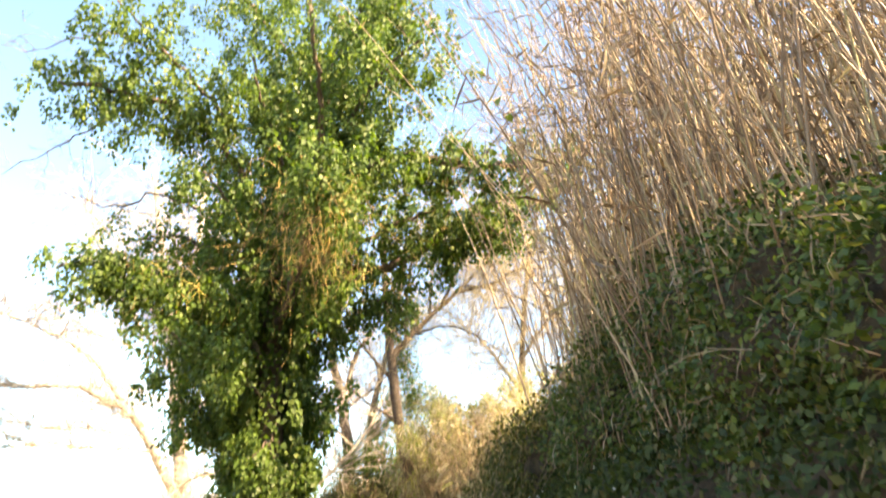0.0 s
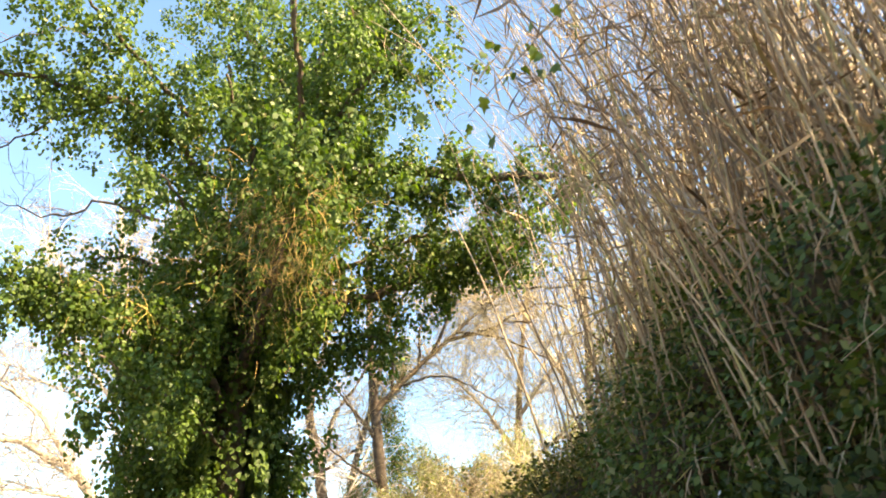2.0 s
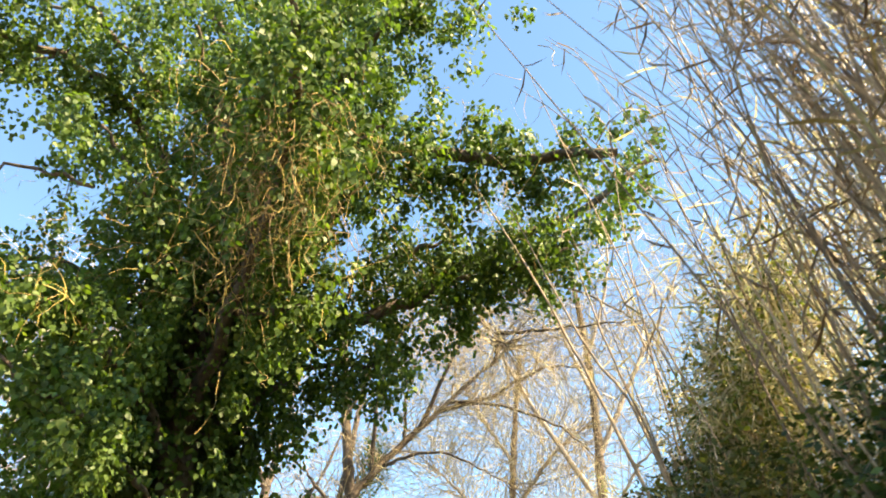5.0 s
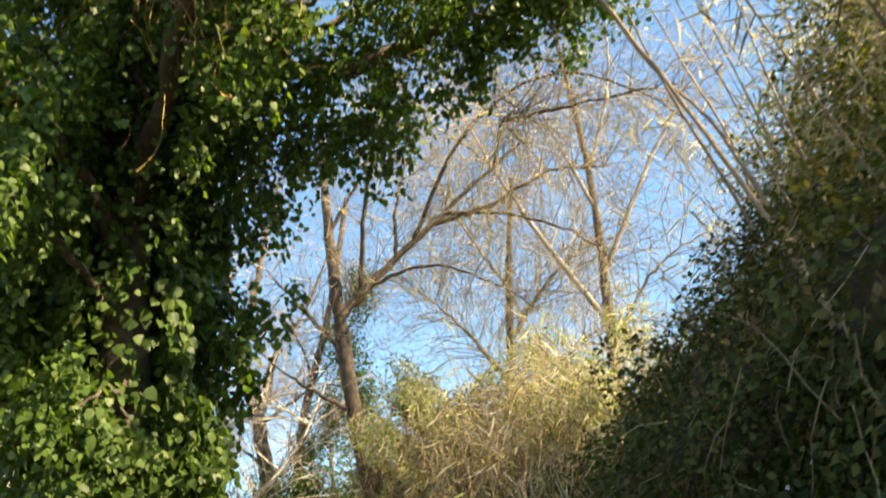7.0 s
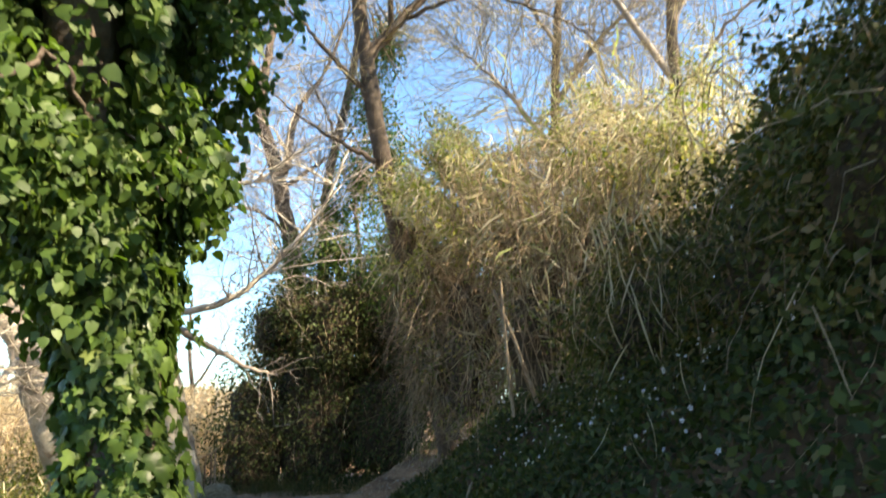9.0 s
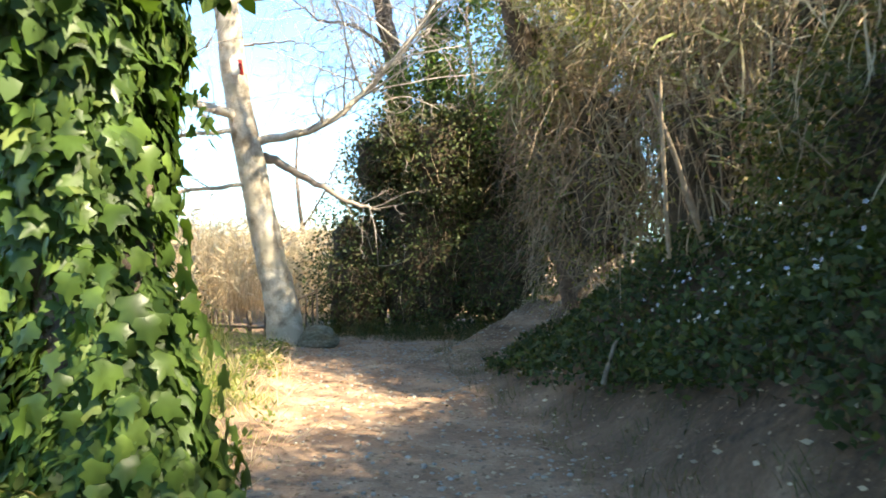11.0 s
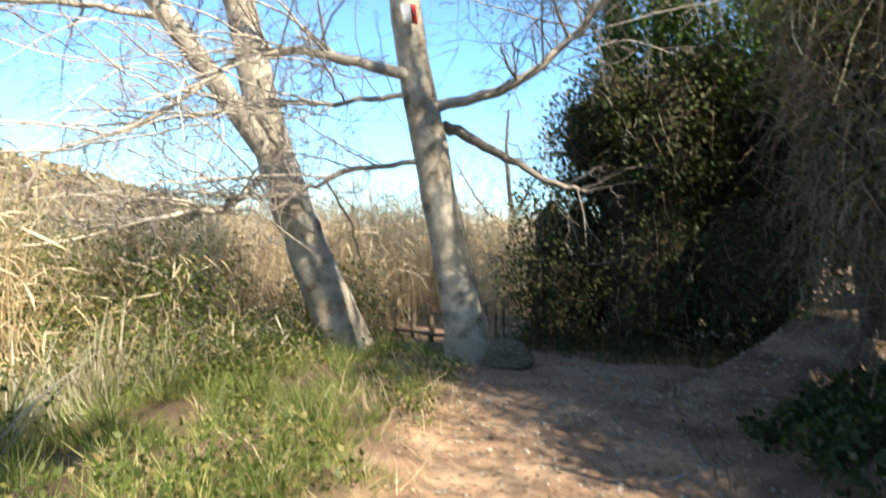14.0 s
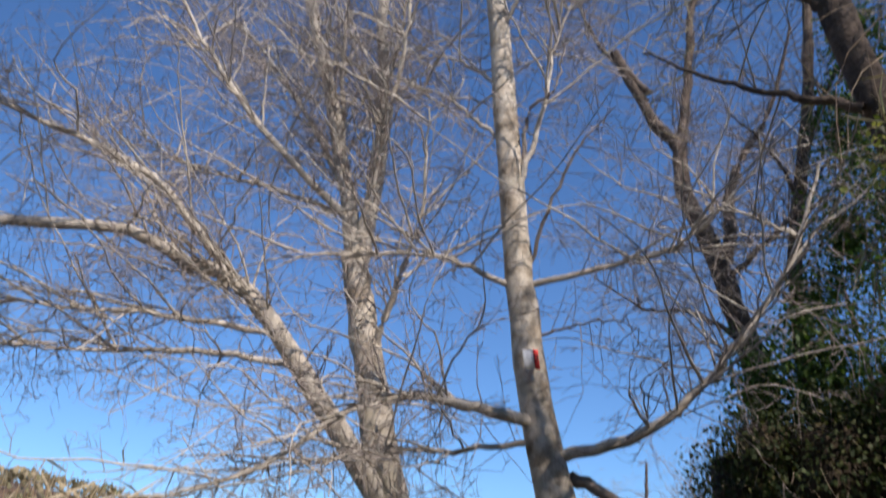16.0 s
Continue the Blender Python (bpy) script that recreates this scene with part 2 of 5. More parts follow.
def merge(parts):
    V, F, o = [], [], 0
    for v, f in parts:
        V.append(v)
        F.append(f + o)
        o += len(v)
    return np.vstack(V), np.vstack(F)


def rand_dirs(n, down=0.0, flat=1.0):
    d = rng.normal(size=(n, 3)) * np.array([1, 1, flat])
    d[:, 2] -= down
    return unit(d)


IVY_OUT = [(0, -0.08), (0.28, -0.12), (0.46, 0.12), (0.30, 0.28), (0.42, 0.52), (0.16, 0.60), (0, 1.0),
           (-0.16, 0.60), (-0.42, 0.52), (-0.30, 0.28), (-0.46, 0.12), (-0.28, -0.12)]
IVY_V = [(0, 0.3, 0.06)] + [(x, y, -0.10 * abs(x) - 0.10 * y * y) for x, y in IVY_OUT]
IVY_F = [(0, i + 1, (i + 1) % 12 + 1) for i in range(12)]
LEAF_V = [(0, 0, 0), (0.22, 0.35, -0.05), (0.18, 0.7, -0.06), (0, 1, -0.12), (-0.18, 0.7, -0.06), (-0.22, 0.35, -0.05), (0, 0.5, 0.04)]
LEAF_F = [(6, i, (i + 1) % 6) for i in range(6)]
BROAD_V = [(0, 0, 0.03), (0.42, 0.1, -0.06), (0.36, 0.55, -0.05), (0, 1, -0.14), (-0.36, 0.55, -0.05), (-0.42, 0.1, -0.06)]
BROAD_F = [(0, 1, 2), (0, 2, 3), (0, 3, 4), (0, 4, 5)]
FOLD_V = [(0, 0, 0), (0.3, 0.48, -0.07), (0, 1, -0.08), (-0.3, 0.48, -0.07)]
FOLD_F = [(0, 1, 2), (0, 2, 3)]
STRIP_V = [(-0.018, 0, 0), (0.018, 0, 0), (0.03, 0.5, 0.05), (-0.03, 0.5, 0.05), (0.002, 1.05, -0.15), (-0.002, 1.05, -0.15)]
STRIP_F = [(0, 1, 2, 3), (3, 2, 4, 5)]
FROND_V = [(sx * w, t, -0.34 * t * t) for t, w in ((0, 0.006), (0.25, 0.015), (0.5, 0.016), (0.75, 0.010), (1.0, 0.001)) for sx in (-1, 1)]
FROND_F = [(2 * k, 2 * k + 1, 2 * k + 3, 2 * k + 2) for k in range(4)]
BLADE_V = [(-0.012, 0, 0), (0.012, 0, 0), (0.010, 0.55, 0.05), (-0.010, 0.55, 0.05), (0.001, 1.0, 0.26), (-0.001, 1.0, 0.26)]
BLADE_F = STRIP_F

# ---- lie of the land ----
YC = np.array([-30, -8, -3.7, 0, 3, 7.2, 10, 13.4, 15, 16, 17.7, 19.5, 22, 26, 40])
XC = np.array([14, 7.0, 5.5, 4.4, 3.2, 2.2, 1.5, 0.65, 0.1, -0.5, -1.2, -2.0, -3.4, -6.5, -20])


def centre(y):
    return np.interp(y, YC, XC)


def edge(y):
    """The foot of the bank."""
    return np.where(y < 17.7, centre(y) + 1.15, np.interp(y, [17.7, 19, 20, 22.5, 26, 40], [-0.05, 0.35, 0.9, 1.6, 2.8, 4]))


def lumps(x, y, s):
    return np.sin(x * s * 1.3 + 1.7 * np.sin(y * s * 0.9)) * np.sin(y * s * 1.1 + 1.3 * np.sin(x * s * 0.7 + 2))


def land(x, y):
    """Height of the ground, metres."""
    x, y = np.asarray(x, float), np.asarray(y, float)
    c = centre(y)
    right = x - edge(y)
    left = c - 1.15 - x
    steep = np.interp(y, [9, 14], [1.0, 0.0])
    near = np.interp(right, [0, 0.25, 0.8, 1.6, 2.8, 5, 10, 40], [0, 0.12, 0.95, 2.05, 2.9, 3.5, 4.3, 7])
    far = np.interp(right, [0, 0.25, 0.8, 1.7, 3, 5, 10, 40], [0, 0.08, 0.5, 1.5, 1.95, 2.4, 3.2, 7])
    far = far * np.interp(y, [15.8, 17.6, 19], [1.0, 0.62, 0.8])
    bank = near * steep + far * (1 - steep)
    # a side track climbs along the far end of the bank
    ramp_c = np.interp(y, [18.5, 22.5, 26], [-0.25, 0.75, 2.0])
    ramp_z = np.interp(y, [18.0, 19, 22.5, 26], [0.0, 0.16, 0.85, 1.4])
    on = np.clip((0.85 - np.abs(x - ramp_c)) / 0.45, 0, 1) * np.clip((y - 18.0) / 0.6, 0, 1) * np.clip((27 - y) / 2, 0, 1)
    verge = np.interp(left, [0, 0.3, 1.5, 4, 7, 14, 60], [0, 0.05, 0.03, -0.12, -0.5, -0.9, -1.0])
    z = np.where(right > 0, bank, np.where(left > 0, verge, 0.0))
    z = z * (1 - on) + ramp_z * on
    z = z + 0.025 * lumps(x, y, 2.1) + 0.012 * lumps(x, y, 6.0)
    z = z + np.where(right > 0.5, 0.10 * lumps(x, y, 1.4), 0)
    hill = 22 * np.exp(-(((x + 165) / 60) ** 2 + ((y - 75) / 75) ** 2)) + 9 * np.exp(-(((x + 60) / 60) ** 2 + ((y - 190) / 45) ** 2))
    return z + hill


def axis(lo, hi, fine):
    out = [lo - d for d in (3000, 1500, 800, 500, 350, 260, 200, 160, 125, 100, 80, 62, 48, 36, 27, 20, 14, 9, 5, 2.4, 1)]
    mid = list(np.arange(lo, hi, fine))
    return np.array(out + mid + [hi + (lo - o) for o in reversed(out)])


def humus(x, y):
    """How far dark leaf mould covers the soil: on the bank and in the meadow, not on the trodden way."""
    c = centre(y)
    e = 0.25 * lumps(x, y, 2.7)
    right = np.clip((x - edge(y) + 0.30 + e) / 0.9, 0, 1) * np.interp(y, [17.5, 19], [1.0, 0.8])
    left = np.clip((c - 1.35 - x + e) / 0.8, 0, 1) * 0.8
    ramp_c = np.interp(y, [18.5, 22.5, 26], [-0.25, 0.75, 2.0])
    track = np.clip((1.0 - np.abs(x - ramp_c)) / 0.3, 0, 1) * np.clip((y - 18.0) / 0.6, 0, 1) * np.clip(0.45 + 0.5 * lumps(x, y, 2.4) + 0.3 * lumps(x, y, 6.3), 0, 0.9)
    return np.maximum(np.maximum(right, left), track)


gx, gy = axis(-9.0, 9.0, 0.15), axis(-8.0, 27.0, 0.17)
GX, GY = np.meshgrid(gx, gy, indexing="ij")
gi = np.arange(GX.size).reshape(GX.shape)
gf = np.stack([gi[:-1, :-1], gi[1:, :-1], gi[1:, 1:], gi[:-1, 1:]], axis=-1).reshape(-1, 4)
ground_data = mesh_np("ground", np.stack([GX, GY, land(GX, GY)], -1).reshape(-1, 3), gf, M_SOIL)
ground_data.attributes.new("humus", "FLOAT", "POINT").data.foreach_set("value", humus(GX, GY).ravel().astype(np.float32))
tagged(new("ground", ground_data),
       "trodden pale brown earth path with banks on its sides", "ground", kind="structure")


def on_land(x, y, up=0.0):
    return np.stack([x, y, land(x, y) + up], axis=-1)


def land_normal(x, y):
    e = 0.15
    return unit(np.stack([(land(x - e, y) - land(x + e, y)) / (2 * e), (land(x, y - e) - land(x, y + e)) / (2 * e), np.ones_like(x)], -1))


# ---- trees ----
def limb_line(pts, n, wob=0.02):
    line = smooth_line(pts, n)
    line[1:-1] += rng.normal(size=(n - 2, 3)) * wob
    return line


def limb_mesh(name, line, r0, r1, mat, sides=12, power=1.0, flare=0.0):
    n = len(line)
    u = np.linspace(0, 1, n)
    R = r0 + (r1 - r0) * u ** power + flare * np.exp(-u * 14)
    V, F = tubes(line[None], R[None], sides)
    V = V + rng.normal(size=V.shape) * r0 * 0.035
    return mesh_np(name, V, F, mat)


def twigs_from(line, r, count, length, levels=3, up=0.35, start=0.1, droop=0.0, spread=1.0):
    """Branching bare twigs off a limb: lists of short polylines with radii."""
    out = []

    def grow(p, d, length, r, level):
        m = 4
        pts = [p]
        dd = d.copy()
        for _ in range(m - 1):
            dd = unit(dd + rng.normal(size=3) * 0.22 + np.array([0, 0, 0.10 * up - droop]))
            pts.append(pts[-1] + dd * length / (m - 1))
        pts = np.array(pts)
        out.append((pts, np.linspace(r, r * 0.35, m)))
        if level > 0:
            for k in range(rng.integers(1, 4)):
                i = rng.integers(1, m)
                nd = unit(unit(pts[i] - pts[i - 1]) + rng.normal(size=3) * 0.75)
                grow(pts[i], nd, length * rng.uniform(0.35, 0.7), max(r * 0.6, 0.0042), level - 1)

    n = len(line)
    for _ in range(count):
        f = rng.uniform(start, 1) * (n - 1)
        i = min(int(f), n - 2)
        p = line[i] + (line[i + 1] - line[i]) * (f - i)
        t = unit(line[i + 1] - line[i])
        side = rng.normal(size=3)
        side -= t * (side @ t)
        d = unit(unit(side) * spread + t * 0.5 + np.array([0, 0, up]))
        grow(p, d, length * rng.uniform(0.5, 1.1), r * rng.uniform(0.6, 1.1), levels)
    return out


def twig_mesh(name, tw, mat, sides=3):
    V, F = tubes(np.array([p for p, _ in tw]), np.array([r for _, r in tw]), sides)
    return mesh_np(name, V, F, mat)


def bare_tree(label, trunk, limbs, bark, limb_bark, twig_mat, group="", twig_len=1.2, density=2.4, levels=3, droop=0.0, up=0.35, spread=1.0, shoots=0.0):
    """trunk: (points, r0, r1, flare); limbs: (points, r0, r1, twigs)."""
    tree = thing("tree", trunk[0][0], label, "tree", group)
    line = limb_line(trunk[0], 40, 0.008)
    part("trunk", limb_mesh("trunk", line, trunk[1], trunk[2], bark, 18, 1.0, trunk[3]), tree)
    tw = []
    for pts, r0, r1, count, *own in limbs:
        ll = limb_line(pts, 22, 0.016)
        limb = part("limb", limb_mesh("limb", ll, r0, min(r1 * 0.6, 0.02) if r1 < 0.05 else r1, own[0] if own else limb_bark, 10), tree)
        tw += twigs_from(ll, min(max(r1 * 0.7, 0.009), 0.016), int(count * density), twig_len * 1.5, levels, up=up, droop=droop, spread=spread)
        for _ in range(0 if own else int(shoots * np.linalg.norm(ll[-1] - ll[0]))):   # long slim side shoots, nearly level
            k = rng.integers(5, 21)
            t = unit(ll[k + 1] - ll[k])
            d = unit(t * 0.5 + rng.normal(size=3) * np.array([0.8, 0.8, 0.25]) + np.array([-0.15, -0.25, 0.12]))
            ln = rng.uniform(1.3, 3.2)
            sl = limb_line([ll[k], ll[k] + d * ln * 0.35 + np.array([0, 0, 0.05]), ll[k] + d * ln * 0.7 + rng.normal(size=3) * 0.12, ll[k] + d * ln + rng.normal(size=3) * 0.3], 12, 0.012)
            part("side_shoot", limb_mesh("side_shoot", sl, rng.uniform(0.012, 0.024), 0.005, limb_bark, 5), limb)
            tw += twigs_from(sl, 0.008, 7, 0.75, 2, up=0.05, spread=1.1)
    part("twig_spray", twig_mesh("twig_spray", tw, twig_mat), tree, "fine bare grey twigs", "stuff")
    return tree


T2 = [(-3.68, 20.25, -0.15), (-3.85, 20.16, 1.0), (-4.1, 20.0, 2.3), (-4.38, 19.72, 4.2), (-4.55, 19.58, 5.9), (-4.71, 19.46, 8.1), (-4.9, 19.31, 10.9), (-5.0, 19.2, 14.0)]
bare_tree("leaning pale mottled plane tree beside the path", (T2, 0.27, 0.15, 0.10), [
    ([(-4.3, 19.75, 3.8), (-4.8, 19.01, 3.93), (-5.33, 18.54, 4.0), (-5.82, 18.05, 3.84), (-6.56, 17.14, 2.98), (-7.3, 16.2, 2.5)], 0.085, 0.03, 14),
    ([(-4.15, 19.9, 3.4), (-3.1, 20.33, 3.75), (-2.25, 20.7, 4.58), (-1.37, 20.99, 5.85), (-0.9, 21.2, 7.2)], 0.08, 0.03, 14),
    ([(-4.5, 19.6, 5.65), (-5.23, 18.91, 6.03), (-5.85, 18.31, 6.05), (-7.0, 17.4, 6.0)], 0.05, 0.015, 10),
    ([(-4.5, 19.6, 5.7), (-3.32, 20.22, 6.01), (-2.57, 20.57, 6.25), (-1.7, 20.7, 7.0)], 0.05, 0.015, 10),
    ([(-4.3, 19.8, 3.6), (-5.12, 19.0, 3.43), (-5.74, 18.43, 3.34), (-6.9, 17.3, 3.0)], 0.045, 0.012, 8),
    ([(-4.1, 20.0, 2.7), (-4.9, 19.2, 2.55), (-5.6, 18.7, 2.2), (-6.3, 18.3, 2.15)], 0.045, 0.015, 8),
    ([(-4.6, 19.5, 7.1), (-4.2, 19.6, 8.4), (-4.0, 19.7, 9.8), (-3.5, 19.9, 11.3)], 0.05, 0.012, 12),
    ([(-4.7, 19.46, 8.0), (-5.6, 18.9, 9.0), (-6.5, 18.3, 9.3)], 0.035, 0.01, 10),
    ([(-4.5, 19.6, 7.6), (-4.3, 19.4, 8.4), (-3.8, 19.4, 8.7), (-3.64, 19.4, 9.6)], 0.04, 0.012, 8, M_TWIG),
    ([(-4.45, 19.65, 6.0), (-3.7, 19.4, 7.1), (-3.3, 19.4, 7.6), (-2.86, 19.4, 7.9)], 0.03, 0.012, 8, M_TWIG),
    ([(-4.8, 19.4, 9.1), (-5.9, 19.4, 10.2), (-7.3, 19.4, 10.9)], 0.04, 0.012, 12),
    ([(-4.35, 19.75, 5.0), (-3.3, 19.5, 4.93), (-2.7, 19.4, 4.7)], 0.022, 0.008, 8, M_TWIG),
    ([(-4.85, 19.35, 10.2), (-4.0, 19.2, 11.2), (-3.2, 19.0, 12.2)], 0.04, 0.012, 12),
    ([(-4.1, 20.1, 3.2), (-3.6, 20.6, 2.9), (-3.0, 21.2, 2.5), (-2.5, 21.6, 2.35)], 0.085, 0.045, 5, M_TWIG),
], M_PLANE, M_LIMB, M_TWIG, "plane trees", 0.8, density=1.9, up=0.1, spread=1.2, shoots=5.2)

T1 = [(-5.67, 20.2, -0.15), (-6.14, 19.85, 1.27), (-6.55, 19.6, 2.5), (-6.85, 19.45, 3.6), (-7.03, 19.35, 4.5), (-7.25, 19.16, 5.7), (-7.41, 18.98, 6.75)]
bare_tree("leaning pale plane tree with a forked crown", (T1, 0.32, 0.20, 0.10), [
    ([(-7.35, 19.0, 6.5), (-7.7, 18.61, 8.81), (-8.22, 17.91, 11.76), (-8.6, 17.5, 14.0)], 0.15, 0.06, 20),
    ([(-7.35, 19.05, 6.4), (-7.24, 19.17, 8.93), (-7.4, 18.99, 12.11), (-7.4, 18.9, 14.5)], 0.15, 0.06, 20),
    ([(-7.4, 19.0, 6.9), (-7.75, 18.7, 9.0), (-7.9, 18.5, 12.0)], 0.09, 0.03, 12),
    ([(-6.7, 19.4, 2.9), (-7.1, 18.4, 4.2), (-7.51, 17.7, 5.17), (-7.82, 17.23, 5.69), (-8.19, 16.59, 5.89), (-8.56, 15.81, 6.16), (-9.05, 14.4, 5.83), (-9.6, 12.6, 5.6)], 0.17, 0.05, 30),
    ([(-7.7, 17.4, 5.5), (-8.11, 16.73, 6.29), (-8.57, 15.8, 7.12), (-9.16, 13.95, 7.48), (-9.6, 12.5, 7.6)], 0.09, 0.02, 24),
    ([(-6.6, 19.3, 2.6), (-6.4, 18.4, 2.05), (-6.61, 17.67, 1.9), (-7.2, 16.9, 1.7)], 0.06, 0.02, 10),
    ([(-7.3, 18.1, 4.6), (-7.9, 17.0, 4.6), (-8.7, 15.7, 4.4), (-9.5, 14.4, 4.3)], 0.055, 0.015, 18),
    ([(-7.4, 17.8, 5.0), (-8.2, 16.4, 5.0), (-9.1, 14.9, 4.9), (-9.9, 13.2, 5.0)], 0.05, 0.015, 18),
    ([(-7.1, 19.3, 5.0), (-6.6, 19.2, 6.0), (-6.0, 19.0, 7.0), (-5.6, 18.6, 8.6)], 0.07, 0.02, 12),
    ([(-7.4, 18.9, 7.2), (-8.2, 17.4, 8.6), (-8.9, 16.2, 10.3), (-9.3, 15.3, 12.0)], 0.07, 0.02, 20),
    ([(-7.6, 18.7, 8.0), (-8.7, 18.6, 9.7), (-10.3, 18.6, 11.8), (-11.6, 18.4, 13.4)], 0.06, 0.02, 20),
    ([(-7.6, 18.7, 7.4), (-8.6, 18.0, 7.9), (-9.8, 17.2, 8.3), (-11.0, 16.6, 9.2)], 0.05, 0.015, 16),
    ([(-7.3, 19.0, 9.4), (-6.6, 18.8, 10.8), (-6.2, 18.6, 12.6)], 0.05, 0.015, 16),
    ([(-7.4, 19.0, 6.5), (-6.9, 18.8, 8.0), (-6.2, 18.5, 9.6), (-5.8, 18.2, 11.5)], 0.08, 0.03, 14),
], M_PLANE, M_LIMB, M_TWIG, "plane trees", 0.8, density=1.9, up=0.1, spread=1.2, shoots=5.2)

bare_tree("dark bare forked tree rising out of dry reeds", ([(1.2, 20.0, 0.8), (0.85, 18.9, 2.9), (0.45, 17.75, 5.06), (0.12, 17.51, 7.34), (-0.12, 17.46, 9.2), (-0.3, 17.3, 11.5)], 0.20, 0.07, 0.05), [
    ([(0.15, 17.5, 7.2), (0.54, 17.59, 7.7), (1.55, 17.72, 8.79), (2.89, 17.78, 10.11), (4.0, 17.6, 11.0)], 0.11, 0.03, 26),
    ([(2.0, 17.75, 9.2), (3.2, 17.5, 9.4), (4.4, 17.2, 9.9), (5.4, 16.8, 9.6)], 0.06, 0.02, 22),
    ([(0.2, 17.5, 6.5), (-0.5, 17.3, 7.3), (-1.2, 17.0, 8.1)], 0.06, 0.02, 8),
    ([(0.3, 17.5, 5.4), (-0.5, 17.4, 5.9), (-1.4, 17.2, 6.6)], 0.045, 0.015, 7),
    ([(1.2, 17.7, 8.4), (1.3, 17.4, 9.6), (1.8, 17.0, 11.0)], 0.05, 0.015, 16),
    ([(-0.1, 17.46, 9.0), (0.7, 17.2, 10.4), (1.2, 16.8, 12.0)], 0.05, 0.015, 14),
    ([(3.3, 17.7, 10.4), (3.4, 15.5, 9.6), (3.4, 13.2, 8.3), (3.6, 11.9, 7.4)], 0.05, 0.015, 20),
    ([(3.4, 14.5, 9.2), (4.6, 13.4, 8.6), (5.8, 12.6, 8.2)], 0.04, 0.012, 24),
    ([(0.54, 17.6, 7.7), (0.9, 16.4, 9.6), (1.9, 15.2, 10.3), (3.0, 14.2, 9.4), (3.7, 13.8, 8.2)], 0.05, 0.012, 30),
    ([(1.55, 17.7, 8.8), (2.8, 16.6, 10.6), (4.4, 15.6, 11.0), (5.8, 14.8, 9.8), (6.6, 14.3, 8.4)], 0.05, 0.012, 34),
    ([(2.2, 17.75, 9.4), (3.4, 17.2, 9.0), (4.6, 16.7, 8.2), (5.4, 16.4, 7.2)], 0.045, 0.012, 28),
    ([(0.8, 17.6, 7.9), (1.9, 17.2, 8.0), (3.0, 16.8, 7.4), (3.8, 16.4, 6.6)], 0.04, 0.012, 26),
], M_BARK, M_BARK, M_HAZE, "bare woodland trees", 1.0, density=3.0, droop=0.11, up=0.2)
bare_tree("dark bare forked tree behind the ivy thicket", ([(-2.7, 23.8, -0.2), (-2.75, 23.8, 3.0), (-2.88, 23.77, 5.23), (-3.11, 23.69, 6.43), (-3.32, 23.61, 7.52), (-3.68, 23.47, 8.71), (-3.72, 23.45, 9.7), (-4.1, 23.3, 10.4), (-4.7, 23.0, 12.2)], 0.25, 0.09, 0.05), [
    ([(-3.7, 23.45, 9.5), (-3.55, 23.55, 10.6), (-3.3, 23.7, 12.8), (-3.1, 23.8, 14.5)], 0.12, 0.05, 16),
    ([(-3.25, 23.63, 7.2), (-3.07, 23.7, 7.64), (-2.87, 23.77, 9.01), (-2.22, 23.97, 10.11), (-1.6, 24.1, 12.0)], 0.14, 0.04, 16),
    ([(-2.95, 23.75, 5.8), (-3.6, 23.2, 6.3), (-4.3, 22.8, 6.4), (-5.0, 22.4, 7.0)], 0.05, 0.015, 14),
    ([(-4.1, 23.2, 11.0), (-5.0, 22.9, 12.5), (-5.4, 22.7, 14.0)], 0.07, 0.02, 14),
    ([(-3.1, 23.6, 7.0), (-2.0, 23.4, 7.6), (-0.9, 23.0, 8.6)], 0.06, 0.02, 12),
], M_BARK, M_BARK, M_TWIG, "bare woodland trees", 0.95, density=4.0, up=0.2)
bare_tree("slim dark trunk grown over with ivy", ([(-1.9, 23.2, -0.1), (-1.95, 23.2, 3.0), (-1.97, 23.21, 6.38), (-1.51, 23.32, 8.95), (-1.24, 23.38, 10.6), (-0.9, 23.4, 13.5)], 0.14, 0.07, 0.05), [
    ([(-1.7, 23.3, 7.8), (-2.0, 23.0, 8.8), (-2.6, 22.8, 9.8)], 0.05, 0.015, 10),
    ([(-1.6, 23.3, 8.6), (-0.9, 23.1, 9.8), (-0.2, 22.9, 10.6)], 0.05, 0.015, 10),
], M_BARK, M_BARK, M_TWIG, "bare woodland trees", 0.95, density=3.5, up=0.2)
bare_tree("slim grey bare tree beyond the thicket", ([(3.2, 23.5, 1.5), (3.4, 23.3, 6.0), (3.6, 23.15, 10.0), (4.0, 23.0, 13.5)], 0.16, 0.06, 0.05), [
    ([(3.4, 23.2, 7.5), (2.2, 22.8, 9.0), (0.9, 22.4, 10.2)], 0.08, 0.02, 22),
    ([(3.5, 23.2, 8.5), (4.6, 22.8, 10.0), (6.0, 22.4, 11.0)], 0.08, 0.02, 22),
    ([(3.6, 23.1, 10.0), (2.6, 22.6, 11.6), (1.8, 22.0, 13.0)], 0.06, 0.02, 18),
    ([(3.4, 23.2, 6.5), (4.6, 22.6, 7.6), (5.8, 22.0, 8.4)], 0.06, 0.02, 18),
], M_BARK, M_TWIG, M_HAZE, "bare woodland trees", 1.7, density=5.0, droop=0.03)

